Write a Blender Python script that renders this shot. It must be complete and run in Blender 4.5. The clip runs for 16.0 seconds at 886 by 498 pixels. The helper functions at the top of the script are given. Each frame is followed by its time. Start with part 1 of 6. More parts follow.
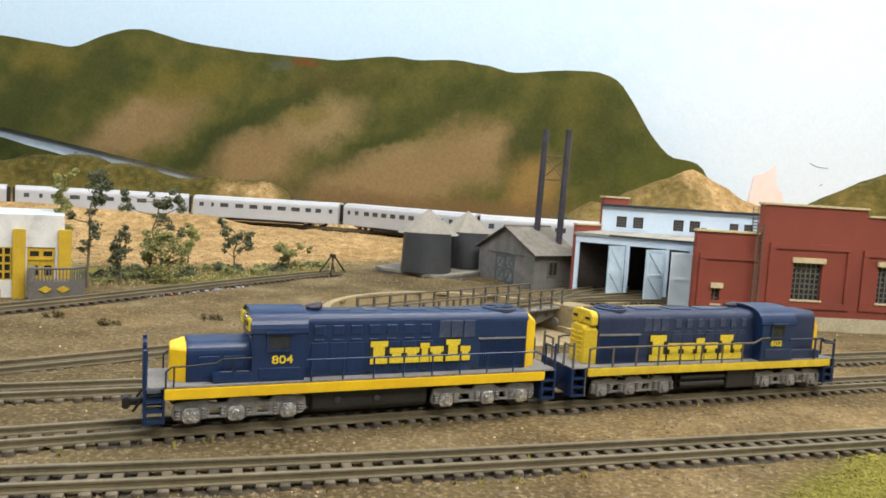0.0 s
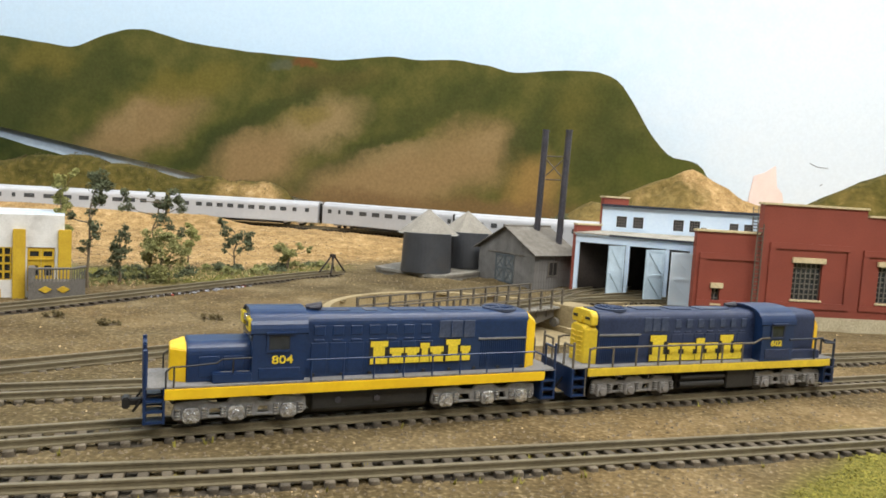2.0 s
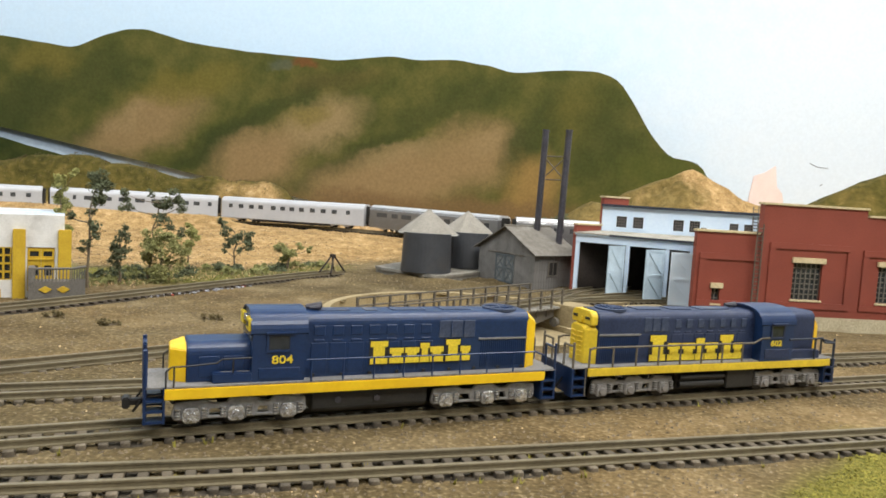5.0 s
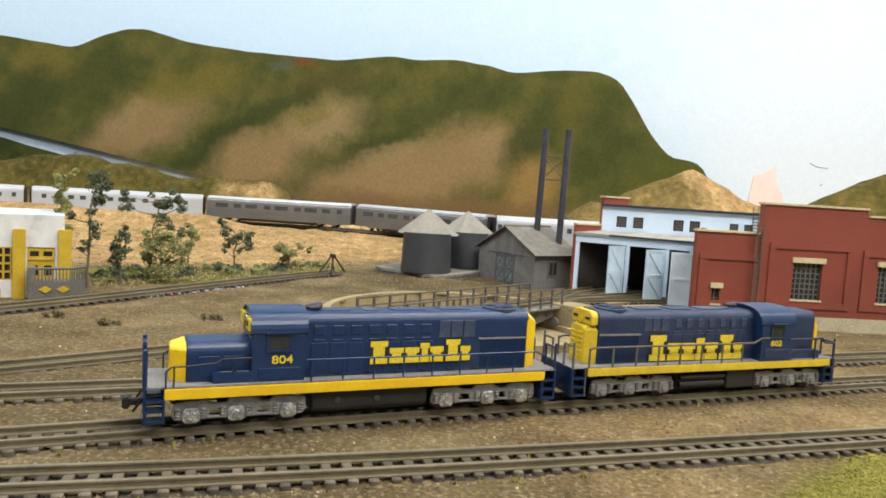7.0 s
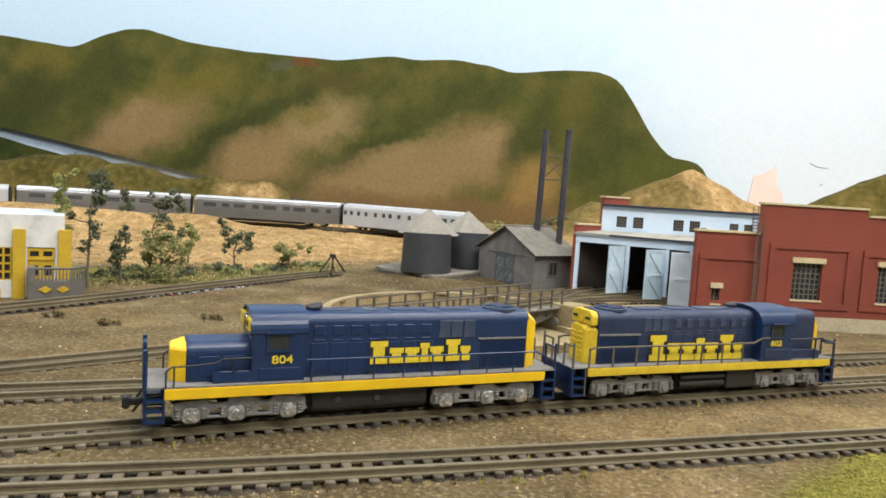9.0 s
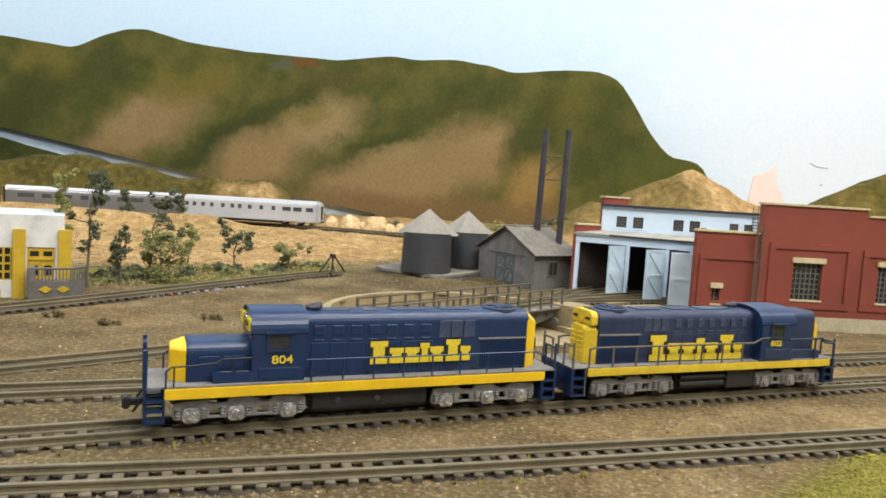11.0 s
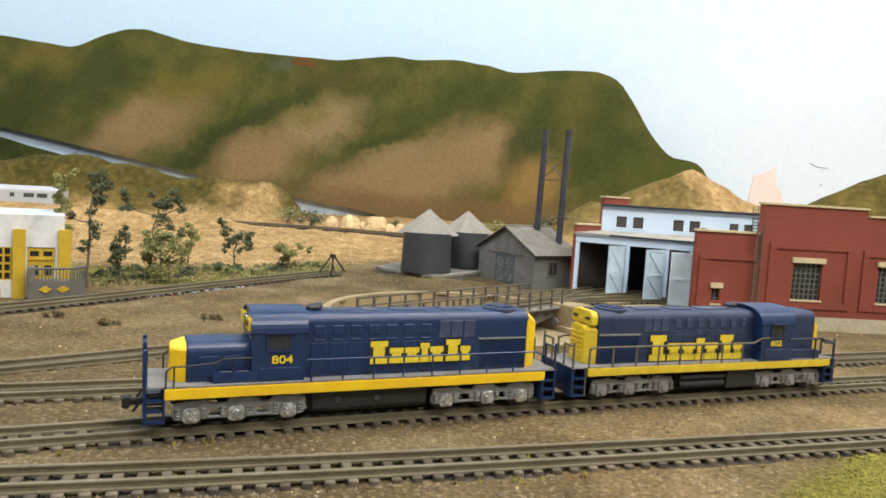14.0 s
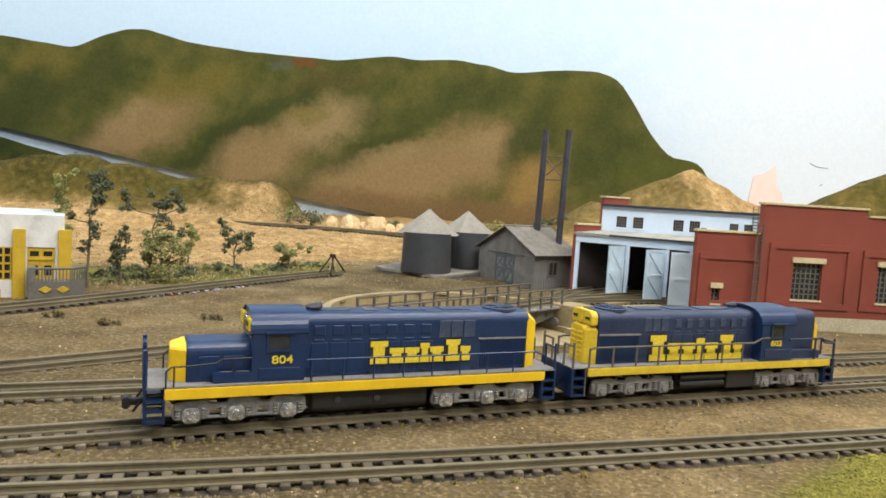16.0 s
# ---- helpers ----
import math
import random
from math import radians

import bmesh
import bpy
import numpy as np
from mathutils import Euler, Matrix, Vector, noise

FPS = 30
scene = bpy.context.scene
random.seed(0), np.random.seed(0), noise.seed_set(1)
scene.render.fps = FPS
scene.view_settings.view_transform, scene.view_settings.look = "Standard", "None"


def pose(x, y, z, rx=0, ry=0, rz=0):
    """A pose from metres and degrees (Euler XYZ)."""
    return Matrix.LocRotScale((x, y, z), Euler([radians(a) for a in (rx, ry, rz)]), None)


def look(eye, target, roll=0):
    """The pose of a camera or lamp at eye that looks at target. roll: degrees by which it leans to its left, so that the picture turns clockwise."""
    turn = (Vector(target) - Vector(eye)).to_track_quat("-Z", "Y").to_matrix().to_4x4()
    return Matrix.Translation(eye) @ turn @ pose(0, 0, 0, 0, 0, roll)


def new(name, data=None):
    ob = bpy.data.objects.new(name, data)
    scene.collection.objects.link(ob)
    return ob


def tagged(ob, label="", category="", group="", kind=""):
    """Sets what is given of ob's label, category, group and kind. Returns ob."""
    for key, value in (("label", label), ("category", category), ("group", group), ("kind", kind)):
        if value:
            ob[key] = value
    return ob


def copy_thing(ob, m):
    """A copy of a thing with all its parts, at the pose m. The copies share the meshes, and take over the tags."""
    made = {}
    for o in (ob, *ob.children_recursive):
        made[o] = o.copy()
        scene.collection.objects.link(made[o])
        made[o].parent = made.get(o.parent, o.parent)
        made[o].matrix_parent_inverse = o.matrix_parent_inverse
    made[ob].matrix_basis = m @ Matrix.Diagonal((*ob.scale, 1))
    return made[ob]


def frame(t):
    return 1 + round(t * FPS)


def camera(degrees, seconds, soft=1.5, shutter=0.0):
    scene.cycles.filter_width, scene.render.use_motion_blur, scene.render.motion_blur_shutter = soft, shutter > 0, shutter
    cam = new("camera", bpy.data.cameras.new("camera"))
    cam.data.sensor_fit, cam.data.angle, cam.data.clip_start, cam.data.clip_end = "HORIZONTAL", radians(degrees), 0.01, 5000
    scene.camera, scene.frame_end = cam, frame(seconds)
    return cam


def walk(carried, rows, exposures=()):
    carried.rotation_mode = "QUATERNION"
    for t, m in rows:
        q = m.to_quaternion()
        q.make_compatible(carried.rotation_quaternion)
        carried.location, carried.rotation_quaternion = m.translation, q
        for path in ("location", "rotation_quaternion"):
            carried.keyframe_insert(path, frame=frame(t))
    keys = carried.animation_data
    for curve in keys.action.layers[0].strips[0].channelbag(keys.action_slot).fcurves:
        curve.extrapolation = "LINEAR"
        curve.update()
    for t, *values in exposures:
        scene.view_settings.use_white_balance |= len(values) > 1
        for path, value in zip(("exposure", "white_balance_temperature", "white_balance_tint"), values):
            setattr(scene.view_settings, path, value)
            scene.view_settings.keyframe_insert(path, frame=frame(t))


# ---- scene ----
# A model railway in N scale. All sizes below are those of the full-size prototype in metres; U brings them to the model.
U = 1 / 160
cam = camera(63.0, 16.0, soft=1.7)
EYE = (0.0, 0.0, 9.60 * U)
AIM = (0.0, math.cos(0.08073), 9.60 * U - math.sin(0.08073))
walk(cam, [(0.0, look(EYE, AIM, 3.51)), (16.0, look(EYE, AIM, 3.51))], exposures=[(0.0, 0.0, 6500, 10), (16.0, 0.0, 6500, 10)])

# ---- world and lamps: a closed hobby room with tube lights on its ceiling ----
world = bpy.data.worlds.new("world")
world.use_nodes = True
world.node_tree.nodes["Background"].inputs[0].default_value = (1.0, 0.97, 0.92, 1)
world.node_tree.nodes["Background"].inputs[1].default_value = 0.3
scene.world = world


def lamp(x, y, z, tx, ty, tz, sx, sy, watts, tint):
    data = bpy.data.lights.new("ceiling_lamp", "AREA")
    data.shape, data.size, data.size_y, data.energy, data.color = "RECTANGLE", sx, sy, watts, tint
    ob = new("ceiling_lamp", data)
    ob.matrix_basis = look((x, y, z), (tx, ty, tz))
    return ob


LAMPS = [(0.80, -0.55, 1.28, 30, (1.0, 0.985, 0.955)), (-0.75, -0.55, 1.28, 16, (0.92, 0.965, 1.0)), (0.70, 0.34, 1.28, 21, (1.0, 0.985, 0.955)), (-0.80, 0.34, 1.28, 15, (0.95, 0.98, 1.0))]
for lx, ly, lz, watts, tint in LAMPS:
    lamp(lx, ly, lz - 0.075, lx, ly + 0.45, 0, 1.2, 0.25, watts, tint)


# ---- materials ----
def mat(name, dark, light, size=0.5, rough=0.7, metal=0.0, bump=0.0, fine=None, spread=(0.35, 0.65), vary=0.0, wear=None, coat=0.0, grit=0.45):
    """Two tones mixed by noise of that size (prototype metres), a finer grain on top, bump from the grain, and piece-by-piece variation."""
    m = bpy.data.materials.new(name)
    m.use_nodes = True
    nt = m.node_tree
    b = nt.nodes["Principled BSDF"]
    co = nt.nodes.new("ShaderNodeTexCoord").outputs["Object"]

    def tex(s, detail=5.0):
        n = nt.nodes.new("ShaderNodeTexNoise")
        n.inputs["Scale"].default_value, n.inputs["Detail"].default_value = 1 / (s * U), detail
        nt.links.new(co, n.inputs["Vector"])
        return n.outputs[0]

    def ramp(src, lo, hi):
        n = nt.nodes.new("ShaderNodeMapRange")
        n.inputs[1].default_value, n.inputs[2].default_value = lo, hi
        nt.links.new(src, n.inputs[0])
        return n.outputs[0]

    def mix(fac, a, c, blend="MIX"):
        n = nt.nodes.new("ShaderNodeMix")
        n.data_type, n.blend_type = "RGBA", blend
        for k, v in ((0, fac), (6, a), (7, c)):
            if isinstance(v, (int, float)):
                n.inputs[k].default_value = v
            elif isinstance(v, tuple):
                n.inputs[k].default_value = (*v, 1)
            else:
                nt.links.new(v, n.inputs[k])
        return n.outputs[2]

    grain = tex(fine or size * 0.15, 3.0)
    col = mix(ramp(tex(size), *spread), dark, light)
    col = mix(grit, col, mix(ramp(grain, 0.3, 0.7), tuple(0.6 * c for c in dark), tuple(min(1, 1.35 * c) for c in light)))
    if wear:
        col = mix(ramp(tex(size * 2.7, 6.0), 0.56, 0.74), col, wear)
    if vary:
        rnd = nt.nodes.new("ShaderNodeObjectInfo").outputs["Random"]
        n = nt.nodes.new("ShaderNodeMapRange")
        n.inputs[3].default_value, n.inputs[4].default_value = 1 - vary, 1 + vary
        nt.links.new(rnd, n.inputs[0])
        hs = nt.nodes.new("ShaderNodeHueSaturation")
        nt.links.new(n.outputs[0], hs.inputs["Value"])
        nt.links.new(col, hs.inputs["Color"])
        col = hs.outputs[0]
    nt.links.new(col, b.inputs["Base Color"])
    b.inputs["Roughness"].default_value, b.inputs["Metallic"].default_value = rough, metal
    b.inputs["Coat Weight"].default_value = coat
    if bump:
        n = nt.nodes.new("ShaderNodeBump")
        n.inputs["Strength"].default_value, n.inputs["Distance"].default_value = bump, (fine or size * 0.15) * U * 0.5
        nt.links.new(grain, n.inputs["Height"])
        nt.links.new(n.outputs[0], b.inputs["Normal"])
    return m


BLUE = mat("navy_blue_paint", (0.0068, 0.0235, 0.076), (0.0100, 0.031, 0.095), 1.5, 0.36, fine=0.12, bump=0.05, wear=(0.022, 0.042, 0.095), grit=0.35)
DUSTYBLUE = mat("dusty_blue_roof_paint", (0.022, 0.036, 0.080), (0.046, 0.062, 0.108), 0.9, 0.6, fine=0.12, bump=0.05, wear=(0.12, 0.125, 0.14))
BLUEWORN = mat("weathered_navy_paint", (0.012, 0.022, 0.062), (0.022, 0.034, 0.080), 1.0, 0.5, fine=0.12, bump=0.05, wear=(0.06, 0.066, 0.085))
YELLOWWORN = mat("weathered_yellow_paint", (0.58, 0.40, 0.022), (0.70, 0.50, 0.03), 0.7, 0.5, fine=0.15, grit=0.2, wear=(0.50, 0.32, 0.03))
SILVERFRAME = mat("dull_silver_truck_frame", (0.24, 0.24, 0.24), (0.38, 0.375, 0.37), 0.35, 0.4, 0.4, 0.2, fine=0.14, grit=0.25)
YELLOW = mat("yellow_paint", (0.79, 0.475, 0.010), (0.84, 0.54, 0.016), 1.2, 0.4, fine=0.2, grit=0.12, wear=(0.70, 0.42, 0.02))
BRIGHT = mat("bright_yellow_lettering", (0.70, 0.50, 0.025), (0.78, 0.58, 0.04), 0.6, 0.5)
BLACK = mat("black_plastic", (0.012, 0.011, 0.010), (0.025, 0.023, 0.020), 1.0, 0.55, fine=0.1)
SILVER = mat("silver_truck_casting", (0.40, 0.40, 0.41), (0.85, 0.85, 0.85), 0.25, 0.18, 0.75, 0.6, fine=0.2, grit=0.2)
GREYTRUCK = mat("grey_truck_casting", (0.20, 0.188, 0.175), (0.29, 0.275, 0.26), 0.5, 0.45, 0.2, 0.1, fine=0.12, grit=0.25)
WALKWAY = mat("worn_grey_walkway", (0.15, 0.145, 0.14), (0.22, 0.21, 0.20), 0.8, 0.7, fine=0.1)
DARKGLASS = mat("dark_glazing", (0.02, 0.025, 0.03), (0.035, 0.04, 0.045), 2.0, 0.12)
RAIL = mat("weathered_rail", (0.122, 0.100, 0.058), (0.180, 0.149, 0.090), 2.6, 0.55, 0.1, 0.08, fine=0.2, grit=0.25)
TIE = mat("grey_brown_tie", (0.062, 0.048, 0.031), (0.117, 0.094, 0.064), 0.7, 0.85, 0.0, 0.3, fine=0.08, vary=0.4, wear=(0.179, 0.148, 0.105))
TIEFAR = mat("dark_brown_tie", (0.045, 0.034, 0.024), (0.09, 0.07, 0.05), 0.7, 0.85, 0.0, 0.3, fine=0.08)
BRICK = mat("red_brick_plastic", (0.225, 0.048, 0.029), (0.258, 0.056, 0.034), 3.0, 0.6, 0.0, 0.06, fine=0.12, wear=(0.205, 0.046, 0.030), grit=0.2)
STONE = mat("tan_stone_trim", (0.52, 0.42, 0.24), (0.62, 0.52, 0.32), 1.0, 0.8, 0.0, 0.15, fine=0.15)
PLINTH = mat("grey_tan_plinth", (0.40, 0.34, 0.22), (0.50, 0.44, 0.30), 1.4, 0.85, 0.0, 0.2, fine=0.15, wear=(0.32, 0.26, 0.17))
WHITE = mat("cool_white_siding", (0.64, 0.78, 0.95), (0.70, 0.83, 0.97), 2.0, 0.6, fine=0.25, wear=(0.58, 0.70, 0.86), grit=0.08)
DOORWHITE = mat("pale_blue_grey_door", (0.470, 0.594, 0.694), (0.582, 0.706, 0.806), 1.1, 0.7, 0.0, 0.1, fine=0.15, wear=(0.426, 0.493, 0.560), grit=0.15)
# lit copy of the door paint, for the leaf shaded by the near wall
DOORLIT = mat("lit_white_door", (0.74, 0.84, 0.93), (0.80, 0.88, 0.95), 1.1, 0.65, fine=0.15, grit=0.05)
TRIMDARK = mat("dark_navy_trim", (0.012, 0.018, 0.035), (0.022, 0.03, 0.05), 1.0, 0.6)
ROOFGREY = mat("weathered_tar_roof", (0.24, 0.22, 0.18), (0.36, 0.335, 0.28), 1.8, 0.9, 0.0, 0.2, fine=0.2, wear=(0.42, 0.40, 0.35))
WOODGREY = mat("weathered_grey_boards", (0.135, 0.128, 0.118), (0.195, 0.187, 0.174), 0.9, 0.85, 0.0, 0.2, fine=0.12, vary=0.04, wear=(0.235, 0.225, 0.21), grit=0.3)
SHINGLE = mat("grey_shingle_roof", (0.125, 0.112, 0.092), (0.19, 0.172, 0.145), 0.8, 0.9, 0.0, 0.3, fine=0.15, vary=0.05, wear=(0.27, 0.255, 0.225), grit=0.3)
TANKSIDE = mat("dark_grey_tank_staves", (0.026, 0.028, 0.032), (0.042, 0.044, 0.049), 1.2, 0.55, 0.0, 0.15, fine=0.1, vary=0.10, wear=(0.055, 0.05, 0.045))
TANKROOF = mat("tan_grey_tank_roof", (0.215, 0.195, 0.160), (0.29, 0.265, 0.225), 1.4, 0.8, 0.0, 0.2, fine=0.14, vary=0.08, wear=(0.165, 0.15, 0.125))
DECK = mat("bleached_timber", (0.165, 0.152, 0.125), (0.27, 0.25, 0.21), 0.8, 0.9, 0.0, 0.3, fine=0.1, vary=0.2)
STACK = mat("blue_grey_steel_stack", (0.045, 0.043, 0.052), (0.075, 0.072, 0.085), 1.2, 0.42, 0.3, fine=0.2, wear=(0.10, 0.085, 0.075))
RAILING = mat("brown_grey_railing", (0.085, 0.070, 0.050), (0.135, 0.115, 0.088), 0.6, 0.8)
CONCRETE = mat("sandy_concrete", (0.254, 0.193, 0.094), (0.344, 0.271, 0.148), 1.6, 0.9, 0.0, 0.2, fine=0.15, wear=(0.205, 0.156, 0.082))
STUCCO = mat("stained_white_stucco", (0.64, 0.625, 0.59), (0.77, 0.76, 0.73), 1.0, 0.85, 0.0, 0.2, fine=0.12, wear=(0.36, 0.345, 0.315), grit=0.14)
MUSTARD = mat("mustard_yellow_paint", (0.52, 0.33, 0.016), (0.60, 0.40, 0.025), 0.9, 0.7, 0.0, 0.1, fine=0.12, wear=(0.44, 0.29, 0.03), grit=0.2)
GREYPAINT = mat("warm_grey_paint", (0.115, 0.105, 0.09), (0.16, 0.147, 0.128), 0.8, 0.75, fine=0.1)
CARWHITE = mat("pearl_grey_car_paint", (0.432, 0.436, 0.455), (0.477, 0.482, 0.495), 3.0, 0.45, fine=0.5, grit=0.08)
CARROOF = mat("light_grey_car_roof", (0.42, 0.425, 0.445), (0.48, 0.485, 0.50), 3.0, 0.5, fine=0.5, grit=0.1)
CARSILVER = mat("brushed_silver_car", (0.192, 0.188, 0.184), (0.224, 0.220, 0.216), 3.0, 0.36, 0.45, fine=0.4, grit=0.08)
CARSHINE = mat("polished_silver_roof", (0.530, 0.530, 0.538), (0.577, 0.577, 0.585), 3.0, 0.3, 0.35, fine=0.4, grit=0.08)
CARGLASS = mat("smoked_car_window", (0.045, 0.05, 0.055), (0.085, 0.085, 0.085), 2.0, 0.25)
BARK = mat("grey_brown_bark", (0.10, 0.075, 0.045), (0.19, 0.15, 0.10), 0.3, 0.9, 0.0, 0.3)
LEAFDARK = mat("dark_grey_green_foliage", (0.058, 0.070, 0.034), (0.120, 0.132, 0.066), 0.35, 0.9, fine=0.1)
LEAFLIGHT = mat("olive_green_foliage", (0.155, 0.165, 0.050), (0.29, 0.28, 0.105), 0.35, 0.9, fine=0.1)
LEAFLIME = mat("lime_green_foliage", (0.20, 0.205, 0.055), (0.34, 0.33, 0.115), 0.35, 0.9, fine=0.1)
TURF = mat("yellow_green_turf", (0.16, 0.15, 0.020), (0.29, 0.25, 0.042), 1.8, 0.95, fine=0.3)
SCRUB = mat("dry_olive_scrub", (0.080, 0.062, 0.024), (0.160, 0.122, 0.052), 0.6, 0.95, fine=0.12)
STUBBLE = mat("brown_stubble", (0.20, 0.125, 0.05), (0.34, 0.23, 0.11), 0.8, 0.9)
ROCK = mat("pale_sandstone", (0.50, 0.34, 0.16), (0.68, 0.50, 0.28), 1.4, 0.9, 0.0, 0.4, fine=0.25, wear=(0.30, 0.22, 0.10))
PEBBLE = mat("mixed_grit", (0.085, 0.062, 0.036), (0.27, 0.21, 0.135), 0.9, 0.9, fine=0.3, spread=(0.4, 0.7))
PLASTER = mat("white_room_wall", (0.70, 0.69, 0.66), (0.76, 0.75, 0.72), 60, 0.9, fine=3)
CARPET = mat("brown_floor", (0.16, 0.13, 0.10), (0.22, 0.18, 0.14), 40, 0.9, fine=2)
WINBAR = mat("brown_window_bars", (0.10, 0.085, 0.075), (0.16, 0.14, 0.125), 0.4, 0.6)
ROOFPALE = mat("pale_streaked_roof", (0.34, 0.42, 0.50), (0.62, 0.68, 0.74), 1.6, 0.8, fine=0.2, wear=(0.16, 0.17, 0.18))
# near-black bumper timber; also the shade put on the engine house's inner walls
SHADETIMBER = mat("dark_timber_and_shade", (0.020, 0.014, 0.011), (0.040, 0.030, 0.024), 1.2, 0.9)
RIM = mat("chipped_pale_rim", (0.16, 0.15, 0.13), (0.62, 0.60, 0.56), 1.1, 0.8, fine=0.2, spread=(0.46, 0.56))
# roadbed colour darkened to hold the shade between the ties
SHADEBED = mat("gap_shade_roadbed", (0.030, 0.023, 0.014), (0.062, 0.048, 0.030), 0.8, 0.95, 0.0, 0.4, fine=0.15, wear=(0.11, 0.085, 0.052))
SHEDDOOR = mat("faded_teal_door", (0.150, 0.160, 0.158), (0.205, 0.218, 0.215), 0.8, 0.85, fine=0.12)
SHEDTRIM = mat("dark_teal_trim", (0.075, 0.090, 0.098), (0.115, 0.130, 0.138), 0.8, 0.8, fine=0.12)
RED = mat("rusty_red_scrap", (0.28, 0.06, 0.04), (0.40, 0.12, 0.07), 0.3, 0.8)
SCRAP = mat("pale_grey_scrap", (0.20, 0.20, 0.22), (0.50, 0.51, 0.56), 0.3, 0.6, spread=(0.4, 0.6))


# ---- mesh helpers ----
def box(bm, x0, y0, z0, x1, y1, z1, m=None):
    vs = [bm.verts.new((x, y, z)) for x in (x0, x1) for y in (y0, y1) for z in (z0, z1)]
    for f in ((0, 1, 3, 2), (4, 6, 7, 5), (0, 4, 5, 1), (2, 3, 7, 6), (0, 2, 6, 4), (1, 5, 7, 3)):
        bm.faces.new([vs[i] for i in f])
    if m is not None:
        for v in vs:
            v.co = m @ v.co
    return vs


def tube(bm, p, q, r, n=8, r2=None):
    p, q = Vector(p), Vector(q)
    d = (q - p).normalized()
    a = d.orthogonal().normalized()
    b = d.cross(a)
    rings = []
    for c, rad in ((p, r), (q, r if r2 is None else r2)):
        rings.append([bm.verts.new(c + rad * (math.cos(2 * math.pi * i / n) * a + math.sin(2 * math.pi * i / n) * b)) for i in range(n)])
    for i in range(n):
        j = (i + 1) % n
        bm.faces.new((rings[0][i], rings[0][j], rings[1][j], rings[1][i]))
    bm.faces.new(rings[0][::-1])
    bm.faces.new(rings[1])


def prism(bm, pts, lo, hi, axis="x"):
    """A polygon swept along an axis. Its points are (y, z) for x, (x, z) for y, (x, y) for z."""
    put = {"x": lambda a, b, c: (c, a, b), "y": lambda a, b, c: (a, c, b), "z": lambda a, b, c: (a, b, c)}[axis]
    r0, r1 = ([bm.verts.new(put(a, b, c)) for a, b in pts] for c in (lo, hi))
    n = len(pts)
    for i in range(n):
        j = (i + 1) % n
        bm.faces.new((r0[i], r0[j], r1[j], r1[i]))
    bm.faces.new(r0[::-1])
    bm.faces.new(r1)


def part(name, bm, material, parent, label="", bevel=0.0, smooth=False, kind=""):
    bmesh.ops.recalc_face_normals(bm, faces=bm.faces)
    if bevel:
        sharp = [e for e in bm.edges if len(e.link_faces) == 2 and e.calc_face_angle(0) > 0.5]
        bmesh.ops.bevel(bm, geom=sharp, offset=bevel, segments=2, affect="EDGES", clamp_overlap=True)
    bmesh.ops.scale(bm, vec=(U, U, U), verts=bm.verts)
    me = bpy.data.meshes.new(name)
    bm.to_mesh(me)
    bm.free()
    me.materials.append(material)
    if smooth:
        for p in me.polygons:
            p.use_smooth = True
    ob = new(name, me)
    ob.parent = parent
    return tagged(ob, label, kind=kind)


def thing(name, x=0, y=0, z=0, turn=0, label="", category="", group="", kind=""):
    ob = new(name)
    ob.empty_display_size = 0.01
    ob.matrix_basis = pose(x * U, y * U, z * U, 0, 0, turn)
    return tagged(ob, label, category, group, kind)


def raw(name, verts, faces, material, parent=None, kind="", label="", smooth=False):
    me = bpy.data.meshes.new(name)
    me.from_pydata([(a * U, b * U, c * U) for a, b, c in verts], [], faces)
    me.materials.append(material)
    if smooth:
        me.polygons.foreach_set("use_smooth", [True] * len(me.polygons))
    me.update()
    ob = new(name, me)
    ob.parent = parent
    return tagged(ob, label, kind=kind)


def piece(name, mesh, parent, m):
    """One more object on a shared mesh; m is in prototype metres in the parent's space."""
    ob = new(name, mesh)
    ob.parent = parent
    loc, rot, _ = m.decompose()
    ob.matrix_basis = Matrix.LocRotScale(loc * U, rot, m.to_scale())
    return ob


def box_mesh(name, x, y, z, material, cham=0.0):
    bm = bmesh.new()
    box(bm, -x / 2, -y / 2, -z / 2, x / 2, y / 2, z / 2)
    if cham:
        bmesh.ops.bevel(bm, geom=[e for e in bm.edges], offset=cham, segments=1, affect="EDGES")
    bmesh.ops.scale(bm, vec=(U, U, U), verts=bm.verts)
    me = bpy.data.meshes.new(name)
    bm.to_mesh(me)
    bm.free()
    me.materials.append(material)
    return me


def step(a, b, x):
    t = min(1.0, max(0.0, (x - a) / (b - a)))
    return t * t * (3 - 2 * t)


def wob(x, y, s, seed=0.0):
    return noise.noise((x / s, y / s, seed))


# ---- the passenger line: an easement curve at rail height LINE_Z ----
LINE_Z = 2.46


def line_table():
    rows, x, y, s, d = [], -44.555, 119.13, 0.0, 0.25

    def turn(s):
        return float(np.interp(s, [-75, -45, -15, 15, 35, 52, 63, 80, 100], [0.2, 0.5078, 0.4671, -0.1931, -0.4512, -0.8999, -0.2, 0.15, 0.0]))
    while s < 330:
        rows.append((s, x, y))
        x, y, s = x + d * math.cos(turn(s)), y + d * math.sin(turn(s)), s + d
    x, y, s = -44.555, 119.13, 0.0
    back = []
    while s > -430:
        x, y, s = x - d * math.cos(turn(s)), y - d * math.sin(turn(s)), s - d
        back.append((s, x, y))
    return np.array(back[::-1] + rows)


LINE = line_table()


def on_line(s):
    return float(np.interp(s, LINE[:, 0], LINE[:, 1])), float(np.interp(s, LINE[:, 0], LINE[:, 2]))


def line_z(s):
    """Rail height: a slight grade that climbs towards the tanks."""
    return LINE_Z + 0.25 * step(2, 42, s)


